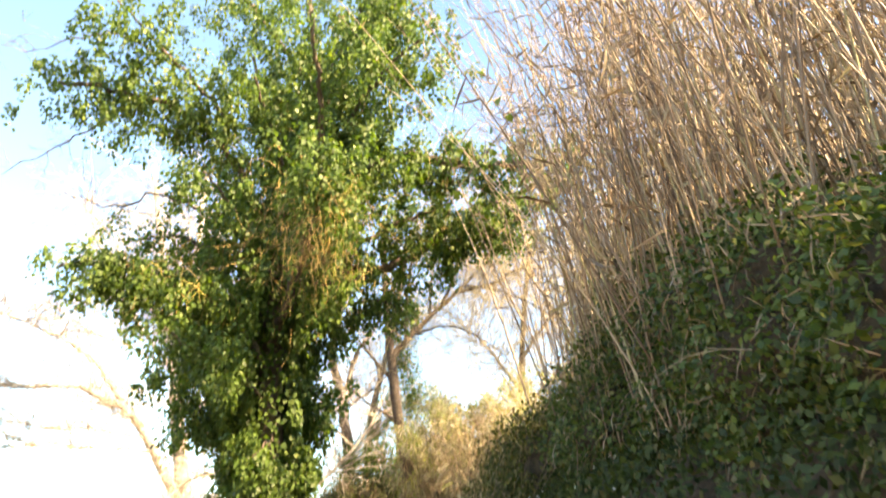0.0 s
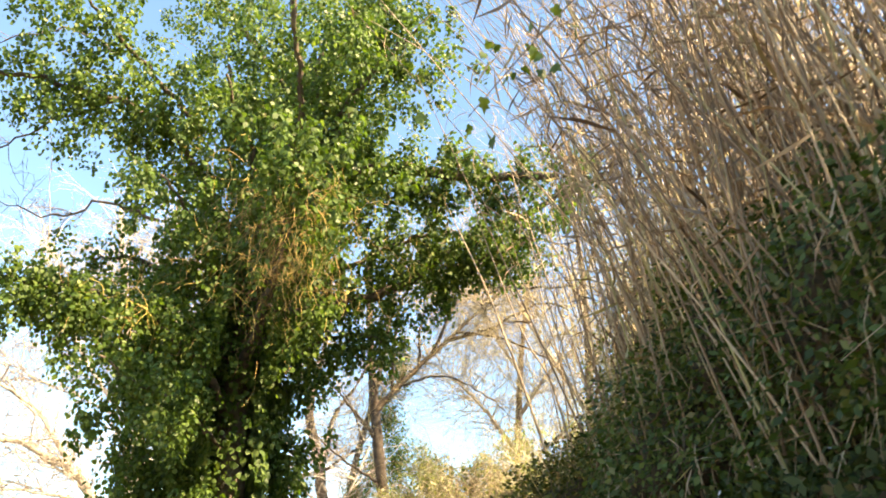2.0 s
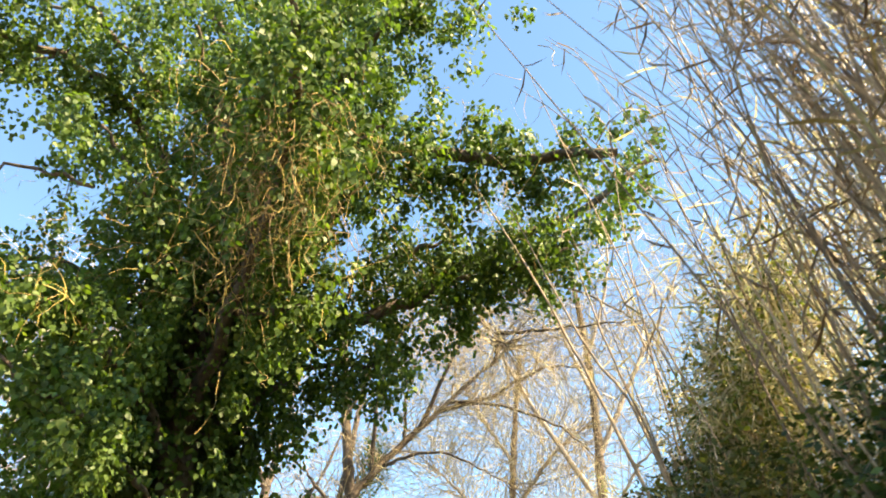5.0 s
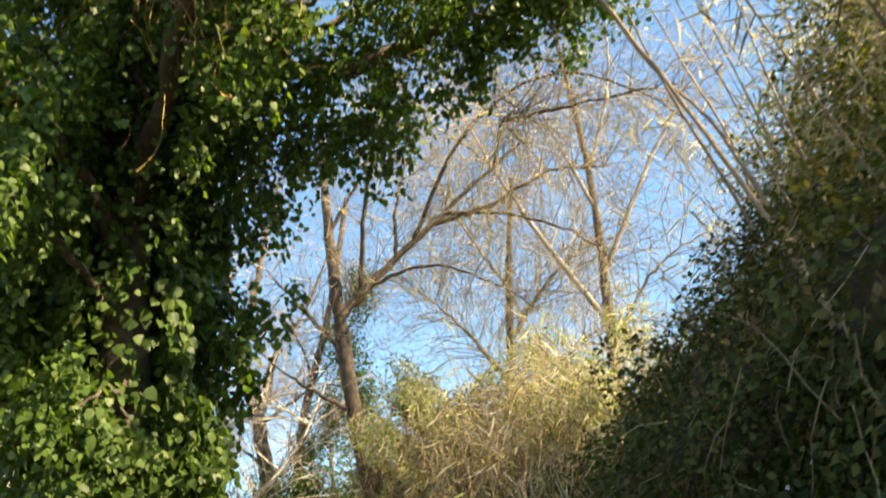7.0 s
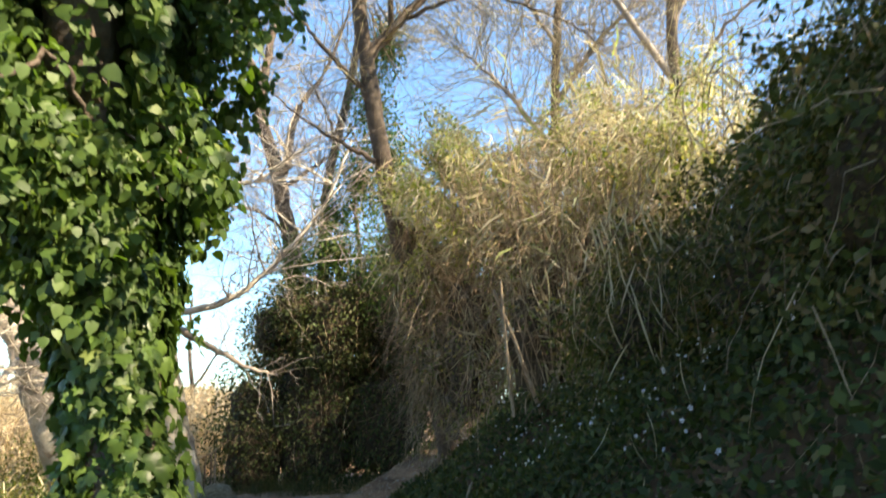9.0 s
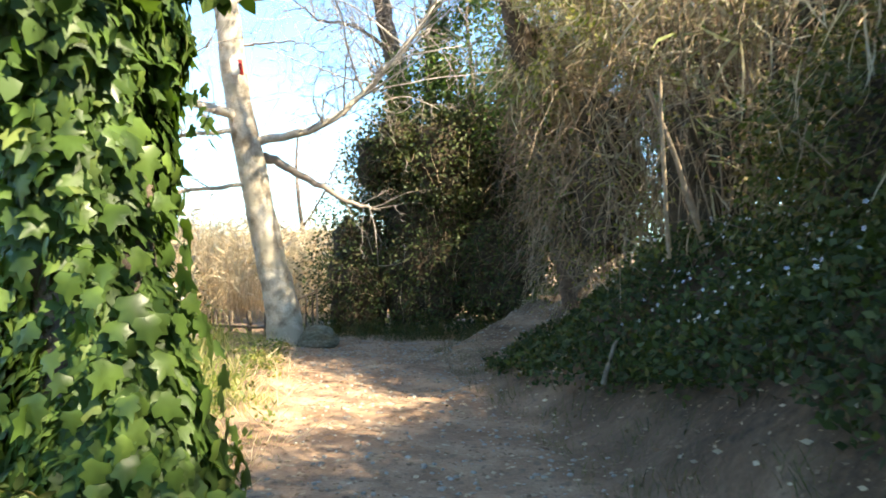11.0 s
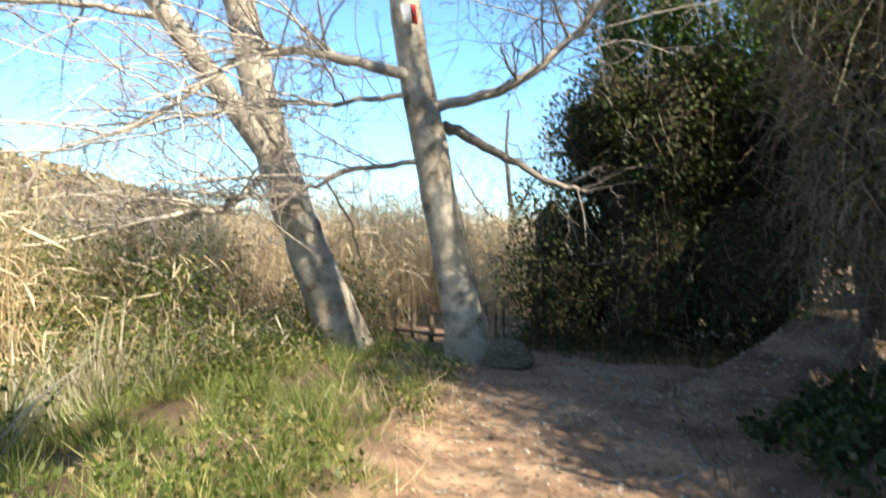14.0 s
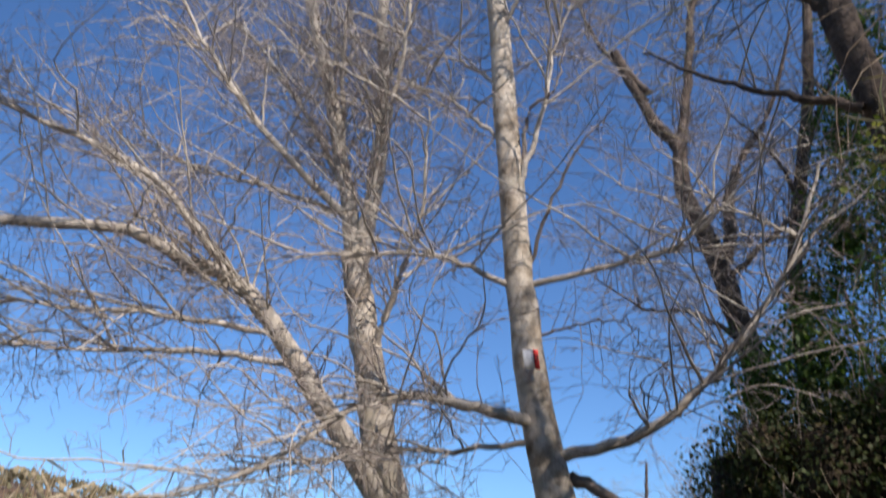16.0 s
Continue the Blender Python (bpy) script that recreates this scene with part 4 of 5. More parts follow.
shrub("climbing_ivy", "loose ivy climbing the dark trunks over the thicket", [
    (-0.75, 22.7, 8.5, 0.6, 0.6, 1.1), (-1.05, 22.7, 6.8, 0.65, 0.7, 1.0), (-0.4, 22.7, 10.1, 0.5, 0.5, 1.0), (-1.7, 22.9, 6.0, 0.5, 0.5, 0.7), (-0.3, 22.4, 7.0, 0.6, 0.6, 1.2), (-0.3, 22.0, 4.8, 0.8, 0.8, 1.3), (-1.55, 22.5, 5.0, 0.7, 0.75, 0.9), (-2.6, 23.2, 5.0, 0.7, 0.7, 0.9)],
    19000, M_IVY, 0.085, 0, M_DRY, stems=350, category="ivy", core=0, inner=0.1)
shrub("vine_curtain", "dry creepers and leaves draped round the foot of the dark trunk", [
    (0.95, 19.0, 3.0, 0.5, 0.55, 1.5), (0.75, 18.5, 4.0, 0.5, 0.5, 0.8)], 3600, M_DARKLEAF, 0.07, 2600, M_DRY, (0.14, 0.40), stems=380, category="creeper", core=0, inner=0.1)
# Blobs beyond y 21: added, hidden by the crest, to shade the ivy thicket.
shrub("vine_thicket", "dry reeds and creepers hanging over the bank", [
    (1.7, 18.4, 2.6, 1.0, 1.6, 2.4), (2.8, 16.6, 2.4, 1.1, 1.5, 1.8), (2.9, 18.6, 3.8, 1.7, 1.7, 2.0), (4.0, 16.4, 3.2, 1.5, 1.8, 2.0),
    (4.3, 19.5, 4.4, 1.6, 1.8, 2.2), (1.2, 20.2, 2.8, 1.1, 1.3, 2.2), (2.6, 21.2, 4.4, 1.6, 1.4, 2.1), (1.1, 22.1, 4.4, 1.2, 1.0, 1.6), (4.2, 21.6, 4.8, 1.8, 1.6, 2.2)], 58000, M_BRAMBLE, 0.055, 44000, M_DRY, (0.08, 0.28), stems=2600, core=0.45, inner=0.55, loose=0.6, gap=-0.02)
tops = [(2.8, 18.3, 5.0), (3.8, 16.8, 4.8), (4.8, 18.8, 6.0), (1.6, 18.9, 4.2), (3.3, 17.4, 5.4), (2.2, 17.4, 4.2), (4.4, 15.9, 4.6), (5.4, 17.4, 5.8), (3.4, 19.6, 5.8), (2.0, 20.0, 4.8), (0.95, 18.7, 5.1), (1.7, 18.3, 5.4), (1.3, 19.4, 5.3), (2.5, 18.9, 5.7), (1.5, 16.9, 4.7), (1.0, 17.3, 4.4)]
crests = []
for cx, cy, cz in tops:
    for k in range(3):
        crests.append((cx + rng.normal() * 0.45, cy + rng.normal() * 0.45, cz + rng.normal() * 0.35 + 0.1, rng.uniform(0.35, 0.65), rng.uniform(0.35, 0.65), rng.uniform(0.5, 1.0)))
shrub("yellow_reeds", "yellow-green cane foliage above the bank, coloured pale as if sunlit", crests, 44000, M_SUNLEAF, 0.075, 38000, M_DRYGREEN, (0.12, 0.38), stems=700, core=0, inner=0.1, fall=-0.7, loose=0.75, gap=-0.05)
shrub("evergreen_bush", "green leafy climber growing through the pale reeds", [
    (1.7, 19.2, 5.9, 0.7, 0.5, 0.6), (2.3, 19.3, 5.8, 0.5, 0.5, 0.5), (1.2, 18.9, 5.4, 0.5, 0.4, 0.6)], 8000, M_BRAMBLE, 0.085, core=0, inner=0.2, gap=0.1)
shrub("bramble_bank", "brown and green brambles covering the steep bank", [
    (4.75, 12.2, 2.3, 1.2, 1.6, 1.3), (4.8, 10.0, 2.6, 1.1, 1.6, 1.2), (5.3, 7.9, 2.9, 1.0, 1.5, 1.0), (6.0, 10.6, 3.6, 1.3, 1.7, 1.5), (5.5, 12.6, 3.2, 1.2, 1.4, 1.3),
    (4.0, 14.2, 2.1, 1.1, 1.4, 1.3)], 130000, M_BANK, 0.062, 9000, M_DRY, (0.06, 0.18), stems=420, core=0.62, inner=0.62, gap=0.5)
shrub("bramble_bank", "green brambles on the steep bank, leaves coloured darker for shade", [
    (6.9, 3.0, 3.3, 0.85, 1.3, 1.1), (6.5, 4.5, 3.6, 0.8, 1.1, 1.1), (7.4, 0.2, 2.6, 0.7, 1.3, 0.85), (7.0, 1.6, 2.9, 0.7, 1.1, 1.1), (6.2, 5.4, 3.0, 1.0, 1.6, 1.0), (7.2, 3.0, 2.9, 1.0, 1.7, 1.0), (8.2, 0.5, 2.9, 1.2, 1.7, 1.1)], 85000, M_BRAMBLE_SHADED, 0.062, 4000, M_DRY, (0.1, 0.24), stems=240, core=0.66, inner=0.62)


shrub("cane_foliage", "tall airy cane leaves and creepers on the bank crest", [
    (6.0, 9.3, 5.2, 0.6, 0.9, 1.0), (6.3, 10.6, 5.2, 0.9, 1.1, 1.2), (5.9, 11.9, 4.5, 0.8, 1.0, 1.0), (6.6, 9.6, 6.6, 0.8, 1.0, 1.0), (7.0, 11.6, 6.0, 1.0, 1.2, 1.2), (5.6, 13.4, 4.2, 0.9, 1.0, 0.9)],
    17000, M_BRAMBLE, 0.07, 9000, M_DRYGREEN, (0.10, 0.36), stems=260, core=0, inner=0.1)


def hanging_vines(label, n, x0, x1, y0, y1, z0, z1, length):
    """Long thin dead creepers that arch out of the thicket and hang down its face."""
    tw = []
    for _ in range(n):
        p = np.array([rng.uniform(x0, x1), 0.0, rng.uniform(z0, z1)])
        p[1] = np.interp(p[0], [x0, x1], [y1, y0]) + rng.normal() * 0.35
        d = unit(np.array([rng.normal() * 0.6 - 0.2, -0.6 + rng.normal() * 0.4, rng.uniform(-0.4, 0.7)]))
        step = rng.uniform(*length) / 9
        pts = [p]
        for k in range(9):
            d = unit(d + rng.normal(size=3) * 0.16 + np.array([0, 0, -0.30]))
            pts.append(pts[-1] + d * step)
        tw.append((np.array(pts), np.linspace(rng.uniform(0.004, 0.009), 0.002, 10)))
    return tagged(new("hanging_creepers", twig_mesh("hanging_creepers", tw, M_STEM, 4)), label, "creeper", kind="stuff")


hanging_vines("long dead creepers hanging down the reed thicket", 340, 1.0, 4.4, 15.0, 17.9, 2.4, 5.4, (0.8, 2.4))
hanging_vines("dead creepers hanging from the dark bramble bank", 50, 3.6, 5.0, 9.5, 13.2, 2.6, 4.2, (0.6, 1.6))

# ---- canes ----
def cane_bed(name, label, n, area, height, lean, r=(0.007, 0.013), leaves=6, leaf_mat_=None, leaf_len=(0.25, 0.55), stalk_mat=None, seg=6, sides=5):
    """area(n): places on the land. Tall jointed canes, joined, with their dry leaves."""
    bed = thing(name, (0, 0, 0), label, "reeds", kind="stuff")
    x, y = area(n)
    base = on_land(x, y, -0.05)
    h = rng.uniform(*height, n)
    d = unit(rng.normal(size=(n, 3)) * np.array([0.17, 0.17, 0.0]) + np.array([lean[0], lean[1], 1.0]))
    bend = rng.normal(size=(n, 3)) * np.array([0.09, 0.09, 0]) + np.array([lean[0], lean[1], 0]) * 0.6
    u = np.linspace(0, 1, seg)
    P = base[:, None] + d[:, None] * (h[:, None] * u)[..., None] + bend[:, None] * (h[:, None] * u ** 2.2)[..., None]
    R = rng.uniform(*r, n)[:, None] * (1 - 0.75 * u)
    V, F = tubes(P, R, sides)
    part("stalks", mesh_np("stalks", V, F, stalk_mat or M_CANE), bed, "brown dry cane stalks", "stuff")
    if leaves:
        k = rng.integers(0, n, n * leaves)
        uu = rng.uniform(0.25, 1, n * leaves)
        p = base[k] + d[k] * (h[k] * uu)[:, None] + bend[k] * (h[k] * uu ** 2.2)[:, None]
        m = len(p)
        side = rand_dirs(m, 0.0, 0.3)
        up = unit(side + np.array([0, 0, 1.0]) * rng.uniform(-1.2, 0.8, m)[:, None])
        V, F = scatter(STRIP_V, STRIP_F, p, frames_from(up, rand_dirs(m) + np.array([0, 0, 0.7])), rng.uniform(*leaf_len, m))
        part("blades", mesh_np("blades", V, F, leaf_mat_ or M_DRY), bed, "dry papery cane leaves", "stuff")
    return bed


def single_canes(label, count, y0, y1, d0, d1, tall, tilt):
    """The canes nearest to the path, one by one, on a few shared stalks."""
    stand = thing("cane_stand", (5, 0.5 * (y0 + y1), 3), label, "reeds")
    kinds = []
    for k in range(7):
        u = np.linspace(0, 1, 9)
        bow = np.array([rng.normal() * 0.5, rng.normal() * 0.5, 0])
        line = np.stack([bow[0] * u ** 2, bow[1] * u ** 2, 6.0 * u], -1)
        r = 0.0105 * (1 - 0.7 * u) * (1 + 0.12 * (np.arange(9) % 2))
        V, F = tubes(line[None], r[None], 5)
        m = 9
        f = rng.uniform(0.2, 1, m)
        p = np.stack([bow[0] * f ** 2, bow[1] * f ** 2, 6.0 * f], -1)
        d = unit(rand_dirs(m, 0, 0.3) + np.array([0, 0, 1.0]) * rng.uniform(-1.4, 0.6, m)[:, None])
        W, G = scatter(STRIP_V, STRIP_F, p, frames_from(d, rand_dirs(m)), rng.uniform(0.2, 0.42, m))
        V, F = merge([(V, F), (W, G)])
        kinds.append(mesh_np("cane", V, F, M_CANE_ONE))
    for q in range(count):
        y = rng.uniform(y0, y1)
        x = float(centre(y)) + 1.15 + rng.uniform(d0, d1)
        ob = part("cane", kinds[q % 7], stand)
        lean = Matrix.Rotation(tilt + rng.normal() * 0.13, 4, "Y") @ Matrix.Rotation(rng.normal() * 0.13, 4, "X") @ Matrix.Rotation(rng.uniform(0, 6.28), 4, "Z")
        ob.matrix_world = Matrix.Translation((x, y, float(land(x, y)) - 0.05)) @ lean @ Matrix.Scale(float(rng.uniform(*tall)), 4)


def bank_strip(y0, y1, d0, d1):
    def area(n):
        y = rng.uniform(y0, y1, n)
        return centre(y) + 1.15 + rng.uniform(d0, d1, n), y
    return area


def box(x0, x1, y0, y1):
    return lambda n: (rng.uniform(x0, x1, n), rng.uniform(y0, y1, n))


single_canes("stand of dry brown canes along the bank edge", 270, 0.6, 6.3, 1.8, 3.0, (0.7, 1.25), -0.13)
single_canes("few very tall canes arching out over the path", 14, 6.6, 10.0, 2.2, 4.2, (0.9, 1.35), -0.18)
cane_bed("cane_bed", "tall dry brown giant canes on the bank", 600, bank_strip(0.0, 6.2, 2.2, 4.4), (3.6, 7.8), (-0.15, 0.02), r=(0.005, 0.013), leaves=10, leaf_len=(0.10, 0.32))
cane_bed("cane_bed", "tall dry brown giant canes on the bank crest", 650, bank_strip(-3, 6, 3.0, 6.5), (4.0, 7.0), (-0.10, 0.0), r=(0.006, 0.013), leaves=9, leaf_len=(0.10, 0.32))
cane_bed("cane_bed", "tall leafy canes on the crest of the bank", 460, bank_strip(5.4, 12.5, 3.7, 6.8), (3.2, 6.0), (-0.06, 0.0), r=(0.006, 0.014), leaves=22, leaf_mat_=M_DRYGREEN, leaf_len=(0.18, 0.50))
cane_bed("cane_bed", "short leafy canes on the bank above the path", 260, bank_strip(12.0, 15.6, 3.2, 5.6), (1.4, 3.2), (-0.06, 0.0), r=(0.005, 0.011), leaves=18, leaf_mat_=M_DRYGREEN, leaf_len=(0.15, 0.45))
cane_bed("cane_bed", "dry canes standing over the vine thicket", 420, bank_strip(15.5, 18.6, 2.0, 5), (2.5, 4.6), (-0.06, 0.0), leaves=8, leaf_mat_=M_DRYGREEN)
cane_bed("reed_bed", "golden dry reed bed in the low meadow", 9000, box(-28, -8.5, 8, 32), (2.0, 3.6), (0.0, 0.03), r=(0.007, 0.014), leaves=3, leaf_mat_=M_STRAW, leaf_len=(0.3, 0.6), stalk_mat=M_STRAW, seg=3, sides=3)
cane_bed("reed_bed", "pale dry reeds at the meadow edge", 2600, box(-9.5, -5.8, 10.5, 15.4), (1.5, 3.0), (0.05, 0.03), r=(0.006, 0.013), leaves=3, leaf_mat_=M_STRAW, leaf_len=(0.2, 0.5), stalk_mat=M_STRAW, seg=3, sides=3)
cane_bed("reed_bed", "golden dry reeds beyond the plane trees", 8500, box(-24, -5, 23.5, 42), (1.8, 3.0), (0.0, 0.0), r=(0.007, 0.013), leaves=3, leaf_mat_=M_STRAW, leaf_len=(0.3, 0.6), stalk_mat=M_STRAW, seg=3, sides=3)

shrub("bramble", "green brambles mixed with dry reeds below the verge", [
    (-6.6, 17.6, 0.2, 1.1, 1.0, 1.3), (-7.8, 16.4, 0.3, 1.2, 1.1, 1.8), (-8.8, 18.8, 0.4, 1.4, 1.2, 1.9), (-9.4, 15.0, 0.3, 1.3, 1.2, 1.9), (-6.9, 15.2, 0.0, 1.0, 1.0, 1.3), (-5.6, 18.4, -0.1, 0.8, 0.7, 0.7),
    (-7.3, 21.8, 0.2, 1.2, 1.0, 1.2), (-10.6, 21.0, 0.4, 1.8, 1.4, 1.9)], 62000, M_BRAMBLE, 0.065, 9000, M_STRAW, (0.12, 0.34), stems=1500, core=0, inner=0.3)


# ---- grass and ground cover ----
def blades(name, label, x, y, height, mat, up=0.0, lean=0.35):
    n = len(x)
    p = on_land(x, y, -0.01)
    flow = np.stack([lumps(x, y, 2.3), lumps(y, x, 2.9), np.zeros(n)], -1) * 0.45
    u = unit(rng.normal(size=(n, 3)) * np.array([lean, lean, 0.1]) + flow + np.array([0, 0, 1.0]))
    height = height * (0.45 + 0.95 * np.abs(lumps(x, y, 3.4)))
    V, F = scatter(BLADE_V, BLADE_F, p, frames_from(u, rand_dirs(n, 0, 0.2)), height)
    return tagged(new(name, mesh_np(name, V, F, mat)), label, "grass", kind="stuff")


def verge(n, y0, y1, d0, d1, p=1.0):
    y = rng.uniform(y0, y1, n)
    return centre(y) - 1.15 - (d0 + (d1 - d0) * rng.uniform(0, 1, n) ** p), y


x, y = verge(66000, 6, 20.5, -0.05, 4.8, 0.9)
keep = lumps(x, y, 1.7) + 0.6 * lumps(x, y, 5.0) > -0.30
x, y = x[keep], y[keep]
blades("grass", "bright green grass along the path verge", x, y, rng.uniform(0.10, 0.36, len(x)) * np.clip((centre(y) - 1.1 - x) * 1.2, 0.25, 1), M_GRASS, lean=0.55)
x, y = verge(3000, 8, 20, 0.0, 2.6, 1.1)
blades("dry_grass", "straw-coloured dry grass along the path", x, y, rng.uniform(0.06, 0.30, len(x)), M_STRAW, lean=0.8)
n = 26000
y = rng.uniform(8.5, 20.5, n)
x = centre(y) - 1.3 - rng.uniform(0, 1, n) * 5.5
keep = lumps(x, y, 1.3) + 0.7 * lumps(x, y, 3.1) > 0.15
x, y = x[keep], y[keep]
n = len(x)
p = on_land(x, y)
p[:, 2] += rng.uniform(0.02, 0.30, n) * np.interp(centre(y) - x, [1.3, 3.0, 5.0], [0.6, 1.2, 2.2])
V, F = scatter(FOLD_V, FOLD_F, p, frames_from(rand_dirs(n), unit(rng.normal(size=(n, 3)) * 0.6 + np.array([0, 0, 1.0]))), rng.uniform(0.03, 0.08, n))
tagged(new("weeds", mesh_np("weeds", V, F, M_BRAMBLE)), "low leafy weeds growing among the verge grass", "weeds", kind="stuff")
x, y = verge(9000, -8, 6, 0.05, 5, 0.9)
blades("grass", "green grass by the path", x, y, rng.uniform(0.12, 0.4, len(x)), M_GRASS)
x, y = verge(9000, 12, 21, 3.5, 8.0)
blades("tall_grass", "tall pale dry grass at the meadow edge", x, y, rng.uniform(0.3, 0.9, len(x)), M_DRYGREEN, lean=0.25)
yy = rng.uniform(7.5, 19.5, 5200)
xx = centre(yy) + 0.95 + rng.uniform(0, 1, 5200) ** 1.0 * 0.8
blades("grass", "short dark grass at the foot of the bank", xx, yy, rng.uniform(0.04, 0.16, 5200), M_BANK)


xx, yy = rng.uniform(-4.3, 0.6, 4200), rng.uniform(21.2, 22.6, 4200)
yy = np.where(xx > -0.6, yy + 0.4, yy)
blades("undergrowth", "dark low grass and weeds under the thicket", xx, yy, rng.uniform(0.08, 0.40, 4200), M_DARKLEAF, lean=0.6)


def periwinkle():
    bed = thing("periwinkle_bed", (2, 12, 0), "dark green periwinkle with pale flowers covering the bank", "ground cover", kind="stuff")
    n = 88000
    y = rng.uniform(-4, 17.6, n)
    d = rng.uniform(0.12, 3.0, n)
    d = np.where(y > 12.5, d * 0.75 + 0.18 * (rng.uniform(0, 1, n)), d)
    d = d + np.interp(y, [8, 10, 12.5, 15, 17.5], [0, 0.35, 0.7, 0.35, 0.1])
    x = centre(y) + 1.15 + d
    cover = lumps(x, y, 1.9) + 0.5 * lumps(x, y, 4.3)
    keep = (cover > -0.75 + 0.9 * np.clip(0.75 - d, 0, 1))
    x, y = x[keep], y[keep]
    n = len(x)
    nrm = land_normal(x, y)
    p = on_land(x, y) + nrm * (rng.uniform(0.02, 0.30, n) * np.interp(y, [14, 17], [1.0, 0.5]))[:, None]
    up = unit(rng.normal(size=(n, 3)) * 0.8 + nrm * 0.3)
    V, F = scatter(FOLD_V, FOLD_F, p, frames_from(up, unit(nrm + rng.normal(size=(n, 3)) * 0.5)), rng.uniform(0.045, 0.09, n))
    part("foliage", mesh_np("foliage", V, F, M_VINCA), bed, "", "stuff")
    m = 400
    y = np.where(rng.uniform(0, 1, m) < 0.5, rng.uniform(2, 17.4, m), rng.uniform(10.8, 15.2, m))
    x = centre(y) + 1.15 + rng.uniform(0.7, 2.3, m) + np.interp(y, [8, 12.5, 16], [0, 0.5, 0.1])
    pet = [(0, 0, 0)]
    fac = []
    for k in range(5):
        a = k * 2 * math.pi / 5
        i = len(pet)
        for da, rr in ((-0.36, 0.55), (-0.30, 1.0), (0.22, 1.05), (0.42, 0.6)):
            pet.append((math.cos(a + da) * rr, math.sin(a + da) * rr, 0.12 * rr))
        fac += [(0, i, i + 1), (0, i + 1, i + 2), (0, i + 2, i + 3)]
    me = mesh_np("flower", np.array(pet), np.array(fac), M_PETAL)
    nrm = land_normal(x, y)
    p = on_land(x, y) + nrm * (0.32 * np.interp(y, [14, 17], [1.0, 0.6]))[:, None]
    turn = frames_from(rand_dirs(m), unit(nrm + rng.normal(size=(m, 3)) * 0.35 + np.array([-0.3, -0.4, 0])))
    for q in range(m):
        ob = part("flower", me, bed)
        ob.matrix_world = Matrix.LocRotScale(Vector(p[q]), Matrix(turn[q].tolist()).to_quaternion(), Vector((1, 1, 1)) * float(rng.uniform(0.012, 0.019)))


periwinkle()


def left_patch():
    bed = thing("periwinkle_patch", (-0.6, 9.9, 0), "bright green periwinkle at the foot of the ivy tree", "ground cover")
    n = 9000
    x, y = rng.uniform(-2.6, 0.9, n), rng.uniform(8.2, 11.2, n)
    x = np.minimum(x, centre(y) - 0.95 - rng.uniform(0, 0.6, n))
    p = on_land(x, y)
    p[:, 2] += rng.uniform(0.02, 0.42, n) * (1 + 0.5 * np.exp(-((y - 10.2) / 0.5) ** 2))
    V, F = scatter(LEAF_V, LEAF_F, p, frames_from(rand_dirs(n), unit(rng.normal(size=(n, 3)) * 0.5 + np.array([0, 0, 1.0]))), rng.uniform(0.05, 0.09, n))
    part("foliage", mesh_np("foliage", V, F, M_VINCA), bed, "", "stuff")
    me = bpy.data.meshes["flower"]
    for q in range(34):
        y = rng.uniform(8.8, 10.8)
        x = float(centre(y)) - 1.1 - rng.uniform(0, 1.6)
        ob = part("flower", me, bed)
        turn = frames_from(rand_dirs(1), unit(rng.normal(size=(1, 3)) * 0.3 + np.array([[0.3, -0.6, 0.6]])))[0]
        ob.matrix_world = Matrix.LocRotScale(Vector((x, y, float(land(x, y)) + 0.43 + 0.21 * math.exp(-((y - 10.2) / 0.5) ** 2))), Matrix(turn.tolist()).to_quaternion(), Vector((1, 1, 1)) * float(rng.uniform(0.02, 0.028)))


left_patch()

# fallen leaves and stones on the path
n = 22000
y = rng.uniform(3, 22.5, n)
x = centre(y) + rng.uniform(-1.5, 2.6, n)
ramp_bit = rng.uniform(0, 1, n) < 0.22
y = np.where(ramp_bit, rng.uniform(18, 25, n), y)
x = np.where(ramp_bit, rng.uniform(-1.2, 2.2, n), x)
p = on_land(x, y, 0.008)
V, F = scatter(FOLD_V, FOLD_F, p, frames_from(rand_dirs(n, 0, 0.1), unit(land_normal(x, y) + rng.normal(size=(n, 3)) * 0.25)), rng.uniform(0.015, 0.065, n))
tagged(new("leaf_litter", mesh_np("leaf_litter", V, F, M_LITTER)), "small dry fallen leaves scattered over the path", "leaf litter", kind="stuff")


def rock_data(name, mat, seed, sub=2):
    bm = bmesh.new()
    bmesh.ops.create_icosphere(bm, subdivisions=sub, radius=1.0)
    r = np.random.default_rng(seed)
    ph = r.uniform(0, 6, 3)
    for v in bm.verts:
        c = v.co
        c *= 1 + 0.16 * math.sin(c.x * 3 + ph[0]) * math.sin(c.y * 3.4 + ph[1]) + 0.10 * math.sin(c.z * 5 + ph[2]) + r.uniform(-0.04, 0.04)
    me = bpy.data.meshes.new(name)
    bm.to_mesh(me)
    bm.free()
    me.materials.append(mat)
    return me


V0 = rock_data("gravel", M_STONE, 3, 1)
tv = np.array([v.co[:] for v in V0.vertices]) * np.array([1, 0.8, 0.55])
tf = np.array([list(f.vertices) for f in V0.polygons])
n = 2600
y = rng.uniform(4, 22, n)
x = centre(y) + rng.uniform(-1.2, 1.3, n)
on_ramp = rng.uniform(0, 1, n) < 0.25
y = np.where(on_ramp, rng.uniform(18.2, 23.5, n), y)
x = np.where(on_ramp, rng.uniform(-1.2, 1.6, n), x)
V, F = scatter(tv, tf, on_land(x, y, 0.0), frames_from(rand_dirs(n, 0, 0.05), np.tile([0, 0, 1.0], (n, 1))), rng.uniform(0.006, 0.030, n) ** 1.0)
